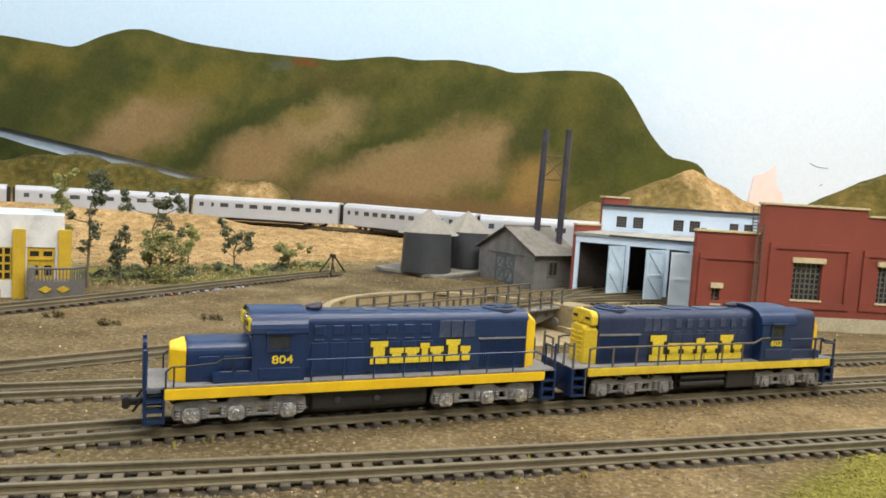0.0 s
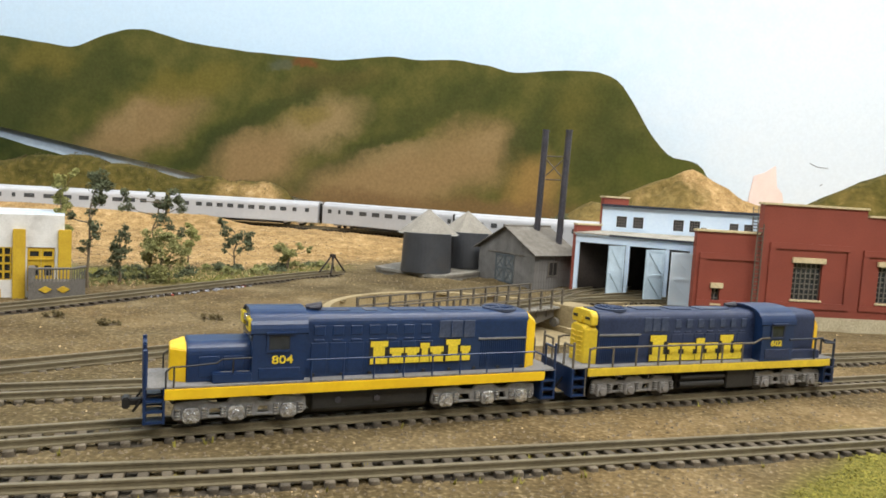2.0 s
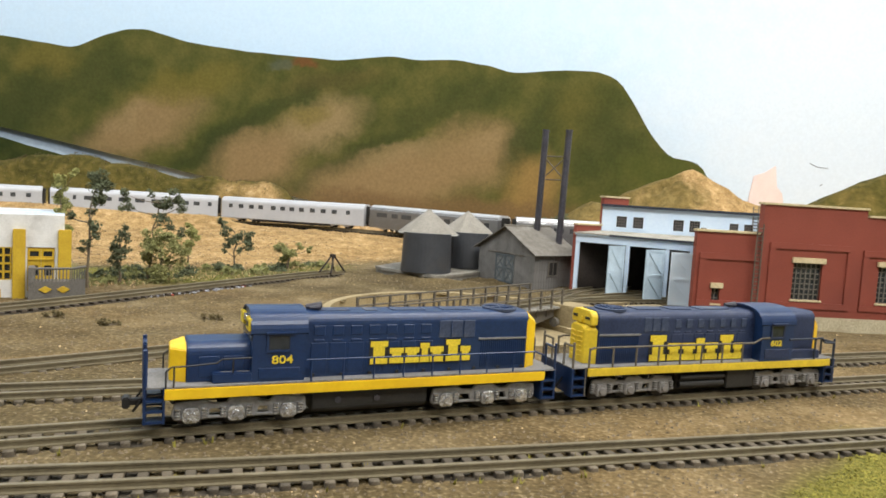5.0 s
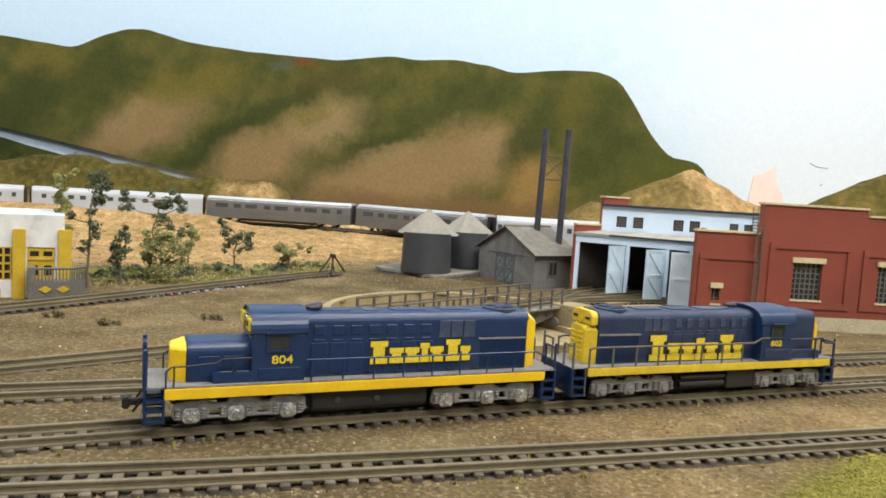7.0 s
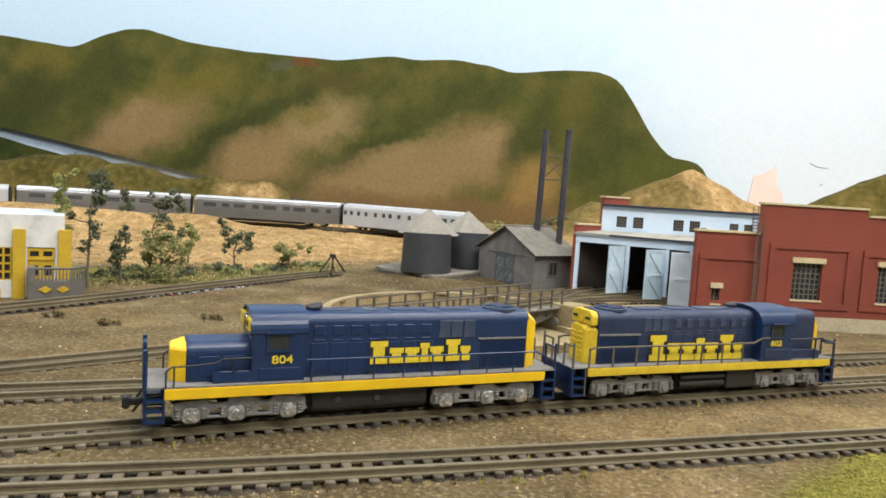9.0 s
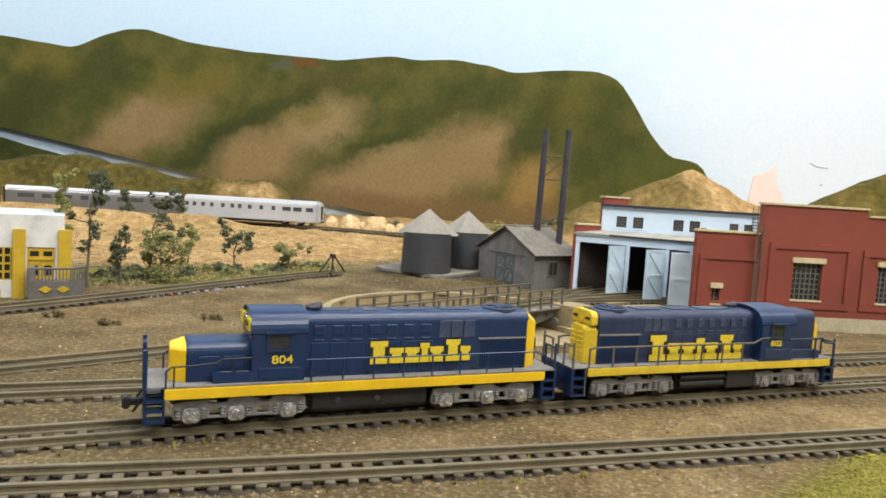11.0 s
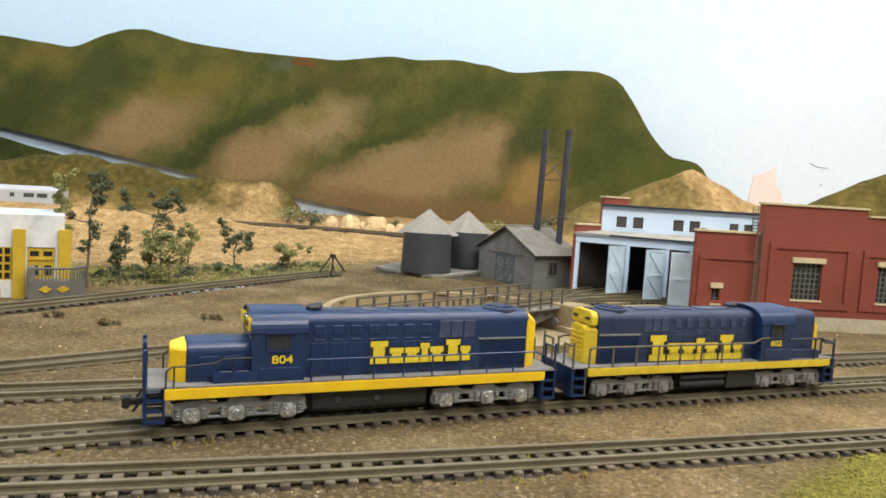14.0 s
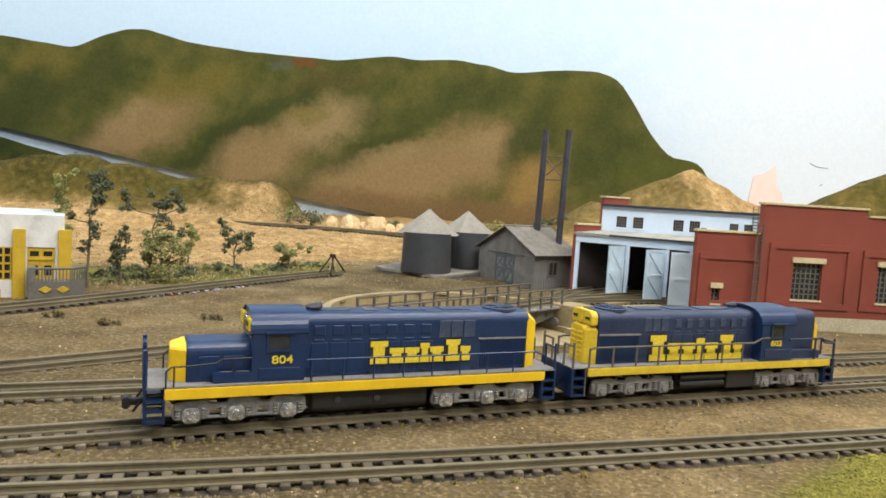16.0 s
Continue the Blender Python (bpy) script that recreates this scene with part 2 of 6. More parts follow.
LINE_NEAR = LINE[(LINE[:, 0] > -90) & (LINE[:, 0] < 170)][::8]


# ---- ground ----
def hill_left(x, y):
    crest = np.interp(x, [-260, -120, -82, -68, -55, -47, -43, -37, -33, -30.5, -28.5, -26.5], [9, 10, 10.6, 11.8, 10.2, 8.5, 8.9, 9.5, 9.1, 7.8, 5.4, 1.8])
    return max(0.0, crest - 1.8) * math.exp(-(((y - 135.57) / (5.63 if y < 135.57 else 10.51)) ** 2))


def hill_right(x, y):
    crest = float(np.interp(x, [14, 20, 26, 28.5, 31, 36.5, 41, 43, 44.8, 47.9, 52.5, 57, 64.4, 70.2, 76.8, 90, 130], [1.9, 5.5, 8.9, 8.6, 10.1, 12.8, 14.8, 15.7, 15.2, 13.5, 10.9, 9.6, 10.6, 13.9, 16.9, 20, 22]))
    crag = 1 - abs(wob(x, y, 3.4, 21.0)) * 0.9 - 0.5 * abs(wob(x, y, 1.5, 22.0))
    face = 1.0 if y > 127.5 else 0.66 + 0.38 * crag
    return max(0.0, crest - 1.9) * math.exp(-(((y - 128.8) / (9.5 if y < 128.8 else 14)) ** 2)) * face


def ground_z(x, y):
    z = -0.50 + 0.06 * wob(x, y, 3.0) + 0.05 * wob(x, y, 1.4, 4.0)
    if y > 52.22 or x < -60:
        d = float(np.min(np.hypot(LINE_NEAR[:, 1] - x, LINE_NEAR[:, 2] - y))) if -130 < x < 120 else 40.0
        far = 26 - 17 * step(-25, 0, x)
        behind = y > float(np.interp(x, LINE_NEAR[:, 1], LINE_NEAR[:, 2]))
        rise = 1.0 if behind else 1 - step(3.0, far, d)
        z += 2.40 * rise + 0.25 * rise * step(-44, -8, x)
        rough = step(5, 11, d) if not behind else step(4, 7, d)
        z += rough * (0.50 * wob(x, y, 7.0, 2.0) + 0.34 * wob(x, y, 2.4, 7.0)) * step(62.74, 82.26, y)
        if not behind and x < -22:
            z += 1.6 * math.exp(-(((d - 5.4) / 2.1) ** 2)) * (1 - step(-38, -28, x))
        if x < -40:
            z += 2.3 * math.exp(-(((x + 72) / 11) ** 2) - ((y - 110.79) / 5.26) ** 2)
    if y > 112.3:
        z += hill_left(x, y) * (1 + 0.18 * wob(x, y, 8.0, 3.0) + 0.11 * wob(x, y, 3.6, 9.0)) + hill_right(x, y) + 0.25 * wob(x, y, 2.2, 5.0)
    return z


PIT = (2.55, 59.28, 11.6)


def build_ground():
    xs = np.concatenate([np.arange(-420, -130, 12.0), np.arange(-130, -46, 2.5), np.arange(-46, 56, 0.9), np.arange(56, 130, 2.5), np.arange(130, 330, 14.0)])
    ys = np.concatenate([np.arange(-60, 17, 7.0), np.arange(17, 98, 0.7), np.arange(98, 147, 0.9), np.arange(147, 184.6, 5.0)])
    verts, zone = [], []
    for y in ys:
        for x in xs:
            z = ground_z(x, y)
            verts.append((x, y, z))
            # field: dry tan cover; turf: green cover; hill: olive scrub
            n = 3.5 * wob(x, y, 6.0, 11.0) + 1.5 * wob(x, y, 1.7, 12.0)
            edge = float(np.interp(x, [-60, -24, -12, 4, 16], [62.74, 68.74, 83.76, 92.02, 94.27]))
            field = step(-3, 5, y - edge - 10.51 + n) if x < 22 else step(93.52, 101.03, y)
            if -30 < x < -4 and y < 55.98:
                off = y - float(np.interp(x, [-27, -20.8, -15.1, -9.5, -5], [29.7, 34.95, 39.83, 45.46, 50.65]))
                field = max(field, 0.42 * math.exp(-(((off - 2.4) / 1.43) ** 2)) * step(-2.5, 1.5, n + 1.5))
            if x > -6 and y < 60:
                field = max(field, 0.34 * step(-6, 10, x) * (1 - step(52, 60, y)) * step(-3.0, 2.5, n))
            if x < -6 and 34 < y < 66:
                field = max(field, 0.20 * step(34, 42, y) * step(-2.5, 2.5, n))
            turf = step(0.2, 0.9, 1 - abs(y - (edge + 3)) / 9.76 + 0.14 * n) * (1 - step(-16, -9, x)) * step(55.23, 59.73, y)
            corner = step(-0.7, 0.9, (x - 13.6) * 0.42 - (y - 25.19) * 0.40 + 0.55 + 0.28 * n)
            turf = max(turf, corner * (1 - step(32.7, 34.95, y)) * step(8, 11, x))
            hill = step(0.35, 2.6, hill_left(x, y) + 0.5 * n) if y > 112.3 and x < 10 else (step(52, 62, x + n) + 0.8 * step(-1.5, 1.8, n + 0.4 * (40.5 - x))) * step(0.5, 2, hill_right(x, y))
            if y > 112.3 and -60 < x < -25:
                hill *= 1 - 0.85 * step(-0.9, 1.2, 0.55 * n - ((x + 35.5) / 6.5) ** 2 - ((y - 130.32) / 4.13) ** 2 + 1.1)
            zone.append((field, turf, min(1.0, hill), 1.0))
    w = len(xs)
    cx, cy, r = PIT
    keep = lambda i, j: math.hypot(0.5 * (xs[i] + xs[i + 1]) - cx, 0.5 * (ys[j] + ys[j + 1]) - cy) > r - 0.15
    faces = [(j * w + i, j * w + i + 1, (j + 1) * w + i + 1, (j + 1) * w + i) for j in range(len(ys) - 1) for i in range(w - 1) if keep(i, j)]
    m = bpy.data.materials.new("scenic_dirt")
    m.use_nodes = True
    ob = raw("ground", verts, faces, m, None, "structure", "brown gritty dirt with tan dry fields and olive scrub", True)
    at = ob.data.color_attributes.new("zone", "FLOAT_COLOR", "POINT")
    at.data.foreach_set("color", np.array(zone, dtype=np.float32).ravel())
    nt = m.node_tree
    b = nt.nodes["Principled BSDF"]
    b.inputs["Roughness"].default_value = 0.95
    b.inputs["Specular IOR Level"].default_value = 0.15
    co = nt.nodes.new("ShaderNodeTexCoord").outputs["Object"]

    def tex(s, detail=6.0):
        n = nt.nodes.new("ShaderNodeTexNoise")
        n.inputs["Scale"].default_value, n.inputs["Detail"].default_value = 1 / (s * U), detail
        nt.links.new(co, n.inputs["Vector"])
        return n.outputs[0]

    def ramp(src, stops):
        n = nt.nodes.new("ShaderNodeValToRGB")
        e = n.color_ramp.elements
        while len(e) < len(stops):
            e.new(0.5)
        for k, (p, c) in zip(e, stops):
            k.position, k.color = p, (*c, 1)
        nt.links.new(src, n.inputs[0])
        return n.outputs[0]

    def mix(fac, a, c):
        n = nt.nodes.new("ShaderNodeMix")
        n.data_type = "RGBA"
        for k, v in ((0, fac), (6, a), (7, c)):
            if isinstance(v, float):
                n.inputs[k].default_value = v
            else:
                nt.links.new(v, n.inputs[k])
        return n.outputs[2]

    za = nt.nodes.new("ShaderNodeVertexColor")
    za.layer_name = "zone"
    sep = nt.nodes.new("ShaderNodeSeparateColor")
    nt.links.new(za.outputs[0], sep.inputs[0])
    grit = tex(0.22, 7.0)
    lump = tex(1.3, 8.0)
    dirt = mix(0.45, ramp(tex(7.5, 8.0), [(0.36, (0.044, 0.031, 0.014)), (0.47, (0.092, 0.067, 0.029)), (0.58, (0.156, 0.116, 0.058)), (0.66, (0.240, 0.184, 0.100))]),
               ramp(grit, [(0.34, (0.026, 0.018, 0.007)), (0.47, (0.090, 0.065, 0.029)), (0.58, (0.147, 0.107, 0.053)), (0.68, (0.37, 0.290, 0.165))]))
    dirt = mix(ramp(lump, [(0.58, (0, 0, 0)), (0.76, (0.4, 0.4, 0.4))]), dirt, ramp(grit, [(0.3, (0.121, 0.086, 0.040)), (0.7, (0.405, 0.310, 0.175))]))
    field = mix(0.62, ramp(tex(6.0, 7.0), [(0.3, (0.180, 0.108, 0.038)), (0.46, (0.329, 0.204, 0.081)), (0.6, (0.445, 0.287, 0.121)), (0.72, (0.594, 0.408, 0.196))]),
                ramp(lump, [(0.30, (0.090, 0.060, 0.020)), (0.45, (0.297, 0.184, 0.071)), (0.58, (0.456, 0.291, 0.125)), (0.70, (0.700, 0.494, 0.258))]))
    field = mix(0.3, field, ramp(grit, [(0.32, (0.095, 0.060, 0.022)), (0.5, (0.350, 0.222, 0.092)), (0.68, (0.742, 0.534, 0.283))]))
    turf = mix(0.55, ramp(tex(3.0), [(0.3, (0.082, 0.081, 0.016)), (0.55, (0.155, 0.140, 0.026)), (0.75, (0.28, 0.217, 0.068))]),
               ramp(grit, [(0.3, (0.030, 0.035, 0.006)), (0.5, (0.145, 0.136, 0.022)), (0.7, (0.34, 0.286, 0.064))]))
    hill = mix(0.5, ramp(tex(9.0, 7.0), [(0.34, (0.045, 0.041, 0.008)), (0.48, (0.078, 0.063, 0.013)), (0.58, (0.132, 0.094, 0.023)), (0.68, (0.304, 0.201, 0.062)), (0.8, (0.416, 0.291, 0.109))]),
               ramp(lump, [(0.3, (0.030, 0.028, 0.006)), (0.48, (0.080, 0.066, 0.014)), (0.6, (0.132, 0.099, 0.026)), (0.74, (0.240, 0.174, 0.054))]))
    col = mix(sep.outputs[0], dirt, field)
    col = mix(sep.outputs[2], col, hill)
    col = mix(sep.outputs[1], col, turf)
    nt.links.new(col, b.inputs["Base Color"])
    bp = nt.nodes.new("ShaderNodeBump")
    bp.inputs["Strength"].default_value, bp.inputs["Distance"].default_value = 0.9, 0.16 * U
    nt.links.new(grit, bp.inputs["Height"])
    coarse = nt.nodes.new("ShaderNodeBump")
    coarse.inputs["Strength"].default_value, coarse.inputs["Distance"].default_value = 0.8, 0.45 * U
    nt.links.new(lump, coarse.inputs["Height"])
    nt.links.new(coarse.outputs[0], bp.inputs["Normal"])
    nt.links.new(bp.outputs[0], b.inputs["Normal"])


build_ground()


# ---- room round the layout ----
def room():
    x0, x1, y0, y1, z0, z1 = -440, 340, -260, 184.38, -190, 220
    for name, b in (("wall_left", (x0 - 20, y0, z0, x0, y1, z1)), ("wall_right", (x1, y0, z0, x1 + 20, y1, z1)), ("wall_behind", (x0, y0 - 20, z0, x1, y0, z1)), ("ceiling", (x0, y0, z1, x1, y1, z1 + 16)), ("floor", (x0, y0, z0 - 16, x1, y1, z0))):
        bm = bmesh.new()
        box(bm, *b)
        tagged(part(name, bm, CARPET if name == "floor" else PLASTER, None), "plain painted hobby room " + name.split("_")[0], kind="structure")
    for lx, ly, lz, watts, tint in LAMPS:
        t = thing("ceiling_light", lx / U, ly / U, lz / U, 0, "white tube light fitting hung under the ceiling", "ceiling light", "ceiling lights")
        bm = bmesh.new()
        box(bm, -98, -22, -8, 98, 22, 0)
        part("housing", bm, PLASTER, t, bevel=1.5)
        for sx in (-80, 80):
            bm = bmesh.new()
            tube(bm, (sx, 0, 0), (sx, 0, 220 - lz / U), 0.8, 6)
            part("hanger", bm, BLACK, t)


def painted(name, base, blobs, far=None):
    """Scenic paint brushed on a board: a green ground with soft tan and dark strokes (x, z, width, height, tilt, amount, colour)."""
    m = bpy.data.materials.new(name)
    m.use_nodes = True
    nt = m.node_tree
    b = nt.nodes["Principled BSDF"]
    b.inputs["Roughness"].default_value = 0.9
    b.inputs["Specular IOR Level"].default_value = 0.1
    co = nt.nodes.new("ShaderNodeTexCoord").outputs["Object"]

    def math_node(op, a, c=None):
        n = nt.nodes.new("ShaderNodeMath")
        n.operation = op
        for k, v in ((0, a), (1, c)):
            if v is None:
                continue
            if isinstance(v, (int, float)):
                n.inputs[k].default_value = v
            else:
                nt.links.new(v, n.inputs[k])
        return n.outputs[0]

    def tex(s, detail=5.0):
        n = nt.nodes.new("ShaderNodeTexNoise")
        n.inputs["Scale"].default_value, n.inputs["Detail"].default_value = 1 / (s * U), detail
        nt.links.new(co, n.inputs["Vector"])
        return n

    def mix(fac, a, c):
        n = nt.nodes.new("ShaderNodeMix")
        n.data_type = "RGBA"
        for k, v in ((0, fac), (6, a), (7, c)):
            if isinstance(v, (int, float)):
                n.inputs[k].default_value = v
            elif isinstance(v, tuple):
                n.inputs[k].default_value = (*v, 1)
            else:
                nt.links.new(v, n.inputs[k])
        return n.outputs[2]

    warp = nt.nodes.new("ShaderNodeVectorMath")
    warp.operation = "MULTIPLY_ADD"
    nt.links.new(tex(9.0).outputs["Color"], warp.inputs[0])
    warp.inputs[1].default_value = (9 * U, 9 * U, 9 * U)
    nt.links.new(co, warp.inputs[2])
    fine_warp = nt.nodes.new("ShaderNodeVectorMath")
    fine_warp.operation = "MULTIPLY_ADD"
    nt.links.new(tex(1.6, 6.0).outputs["Color"], fine_warp.inputs[0])
    fine_warp.inputs[1].default_value = (3 * U, 3 * U, 3 * U)
    nt.links.new(warp.outputs[0], fine_warp.inputs[2])
    warp = fine_warp
    stroke = nt.nodes.new("ShaderNodeMapRange")
    stroke.inputs[1].default_value, stroke.inputs[2].default_value = 0.35, 0.65
    nt.links.new(tex(5.0, 8.0).outputs[0], stroke.inputs[0])
    col = mix(stroke.outputs[0], base[0], base[1])
    for x, z, w, h, tilt, amount, tone in blobs:
        mp = nt.nodes.new("ShaderNodeMapping")
        mp.vector_type = "TEXTURE"
        mp.inputs["Location"].default_value = ((x + 6.0) * U, 6.0 * U, (z + 6.0) * U)
        mp.inputs["Rotation"].default_value = (0, radians(-tilt), 0)
        mp.inputs["Scale"].default_value = (w * U, 1000, h * U)
        nt.links.new(warp.outputs[0], mp.inputs[0])
        ln = nt.nodes.new("ShaderNodeVectorMath")
        ln.operation = "LENGTH"
        nt.links.new(mp.outputs[0], ln.inputs[0])
        sm = nt.nodes.new("ShaderNodeMapRange")
        sm.interpolation_type = "SMOOTHSTEP"
        sm.inputs[1].default_value, sm.inputs[2].default_value, sm.inputs[3].default_value, sm.inputs[4].default_value = 0.35, 1.15, amount, 0.0
        nt.links.new(ln.outputs["Value"], sm.inputs[0])
        col = mix(sm.outputs[0], col, tone)
    speck = nt.nodes.new("ShaderNodeMapRange")
    speck.inputs[1].default_value, speck.inputs[2].default_value, speck.inputs[3].default_value, speck.inputs[4].default_value = 0.3, 0.7, far or 0.88, 2 - (far or 0.88)
    nt.links.new(tex(0.7, 9.0).outputs[0], speck.inputs[0])
    hs = nt.nodes.new("ShaderNodeHueSaturation")
    nt.links.new(speck.outputs[0], hs.inputs["Value"])
    nt.links.new(col, hs.inputs["Color"])
    nt.links.new(hs.outputs[0], b.inputs["Base Color"])
    return m


def backdrop():
    # bluer left and whiter right: the uneven light on the wall is in the paint
    sky = painted("pale_sky_lit_right", ((0.585, 0.70, 0.81), (0.635, 0.72, 0.80)), [(-80, 60, 150, 80, 0, 0.7, (0.52, 0.68, 0.83)), (110, 30, 70, 40, 0, 0.8, (0.675, 0.725, 0.77))], 0.97)
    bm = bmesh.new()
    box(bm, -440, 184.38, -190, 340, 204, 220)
    tagged(part("backdrop", bm, sky, None), "wall painted as a pale blue sky, whitened at right for the light", kind="structure")
    tan, dark, olive, pale = (0.232, 0.157, 0.072), (0.038, 0.048, 0.014), (0.148, 0.119, 0.026), (0.262, 0.186, 0.090)
    slate = (0.085, 0.100, 0.085)
    strokes = [(-104, 24, 18, 8, 40, 0.75, dark), (-99, 35, 10, 5, 0, 0.55, olive), (-84, 33, 11, 7, 30, 0.65, dark), (-88, 18, 9, 3.5, 20, 0.5, dark), (-76, 20, 21, 8.0, 28, 0.95, tan), (-78, 23, 10, 3, 35, 0.35, pale), (-64, 31, 17, 5.0, 15, 0.65, olive), (-58, 15.5, 19, 3.6, 32, 0.9, dark),
               (-47, 13.5, 16, 8.5, 30, 1.0, tan), (-45, 26, 30, 3.0, 29, 0.7, dark), (-31, 23.5, 13, 7.0, 25, 0.85, pale), (-34, 25, 6, 3.5, 20, 0.6, olive), (-24, 16, 22, 3.0, 30, 0.8, dark), (-13, 11, 29, 9.5, 12, 1.0, tan), (-12, 18, 14, 3.0, 15, 0.45, pale),
               (-30, 34, 16, 3.5, 10, 0.4, (0.10, 0.075, 0.025)), (-1, 30, 22, 5, 20, 0.55, dark), (6, 19.5, 15, 9.0, 20, 0.9, tan), (9, 22, 7, 4, 10, 0.4, pale), (21, 25, 5.5, 15, -32, 0.8, dark), (20.5, 11.5, 11, 8, 55, 0.95, (0.235, 0.150, 0.050)), (31, 30, 9, 8, 30, 0.4, olive), (37, 25, 12, 14, 0, 0.6, dark),
               (-2, 4, 70, 5, 0, 0.85, (0.155, 0.096, 0.042)), (-36, 38.5, 4, 2, 0, 0.7, (0.15, 0.055, 0.022)), (-42, 38, 4, 2.5, 0, 0.45, slate), (52, 17, 16, 7, 0, 0.6, (0.07, 0.080, 0.017))]
    paint = painted("painted_mountain", ((0.060, 0.066, 0.017), (0.102, 0.095, 0.026)), strokes)
    ridge = [(-190, 36), (-150, 41), (-125, 39.0), (-109.7, 40.4), (-91.9, 38.4), (-84.5, 41.9), (-79.2, 43.6), (-74.4, 43.8), (-63.4, 41.2), (-49.7, 40.0), (-27.8, 39.2), (-15.6, 41.0), (-8.1, 40.4), (-0.6, 41.1), (9.0, 40.1), (13.9, 38.7), (26.7, 40.2), (34.9, 40.3), (39.8, 38.7), (43.5, 34.0), (48.2, 26.6), (53.4, 21.0), (58.8, 20.3), (61.5, 19.6), (63.5, 16.5), (66.0, 10.0)]
    ridge_x, ridge_z = [a for a, b in ridge], [b for a, b in ridge]
    top = []
    for i in range(171):
        x = -190 + i * 1.5
        z = sum(float(np.interp(x + d, ridge_x, ridge_z)) for d in (-1.2, 0, 1.2)) / 3 + 0.12 * wob(x, 0, 4.0)
        top.append((x, z))
    foot = [(80.0, -1.0), (-10.0, -1.0), (-17.5, 3.0), (-35.6, 5.5), (-61.9, 9.9), (-109.0, 18.4), (-190, 32)]
    bm = bmesh.new()
    prism(bm, top + foot, 177.2, 178.9, "y")
    tagged(part("mountain_board", bm, paint, None), "hardboard mountain cutout painted green and tan", "backdrop board")
    water = painted("painted_water", ((0.44, 0.54, 0.64), (0.55, 0.64, 0.73)), [(-75, 14, 40, 4, -9, 0.5, (0.34, 0.42, 0.52))], 0.93)
    bm = bmesh.new()
    prism(bm, [(-190, -1), (-190, 40), (-109, 24), (-61.9, 14), (-17.5, 7), (-10, 5), (-8, -1)], 179.0, 179.4, "y")
    tagged(part("water_board", bm, water, None), "board painted as a pale blue river", "backdrop board")
    low = painted("painted_foothill", ((0.026, 0.036, 0.010), (0.048, 0.056, 0.015)), [])
    bm = bmesh.new()
    prism(bm, [(-150, -1), (-150, 22), (-105.6, 15.7), (-100.3, 14.3), (-92.9, 12.8), (-84, 10.5), (-80, -1)], 172.0, 173.1, "y")
    tagged(part("foothill_board", bm, low, None), "small dark green painted foothill cutout", "backdrop board")
    bm = bmesh.new()
    prism(bm, [(76.2, 8), (76.6, 13), (77.3, 18.0), (80, 19.0), (82.7, 20.9), (83.2, 17), (83.5, 15.6), (84.9, 14.0), (85.4, 12.0), (85, 8)], 184.08, 184.37, "y")
    tagged(part("wall_patch", bm, mat("peach_primer", (0.76, 0.60, 0.54), (0.80, 0.65, 0.585), 4, 0.9, grit=0.05), None, bevel=0.1), "peach coloured unpainted patch on the sky wall", "wall patch", kind="structure")
    bm = bmesh.new()
    for a, b in (((91.3, 22.0), (93.2, 21.2)), ((93.2, 21.2), (96.0, 21.0)), ((94.3, 16.6), (94.9, 16.9))):
        tube(bm, (a[0], 184.33, a[1]), (b[0], 184.33, b[1]), 0.075, 5)
    tagged(part("wall_crack", bm, BLACK, None), "thin dark crack in the painted sky wall", "wall crack", kind="structure")


# ---- track ----
def smooth_path(pts, deg=2, d=0.25):
    """A plane curve through a few places, as evenly spaced points."""
    p = np.array(pts, float)
    t = np.concatenate([[0], np.cumsum(np.hypot(*np.diff(p, axis=0).T))])
    fx, fy = np.polyfit(t, p[:, 0], min(deg, len(p) - 1)), np.polyfit(t, p[:, 1], min(deg, len(p) - 1))
    s = np.arange(0, t[-1] + d, d)
    return np.stack([np.polyval(fx, s), np.polyval(fy, s)], 1)


RAIL_SECTION = [(-0.17, -0.31), (0.17, -0.31), (0.17, -0.265), (0.06, -0.235), (0.06, -0.11), (0.095, -0.085), (0.095, -0.015), (0.07, 0.0), (-0.07, 0.0), (-0.095, -0.015), (-0.095, -0.085), (-0.06, -0.11), (-0.06, -0.235), (-0.17, -0.265)]


def sweep(name, pts, off, z, parent, material, section=RAIL_SECTION):
    d = np.gradient(pts, axis=0)
    d /= np.hypot(d[:, 0], d[:, 1])[:, None]
    nx, ny = -d[:, 1], d[:, 0]
    verts, faces, k = [], [], len(section)
    for i, (x, y) in enumerate(pts):
        for a, b in section:
            verts.append((x + nx[i] * (off + a), y + ny[i] * (off + a), (z[i] if np.ndim(z) else z) + b))
        if i:
            for j in range(k):
                faces.append(((i - 1) * k + j, (i - 1) * k + (j + 1) % k, i * k + (j + 1) % k, i * k + j))
    faces += [tuple(range(k))[::-1], tuple(range((len(pts) - 1) * k, len(pts) * k))]
    return raw(name, verts, faces, material, parent)


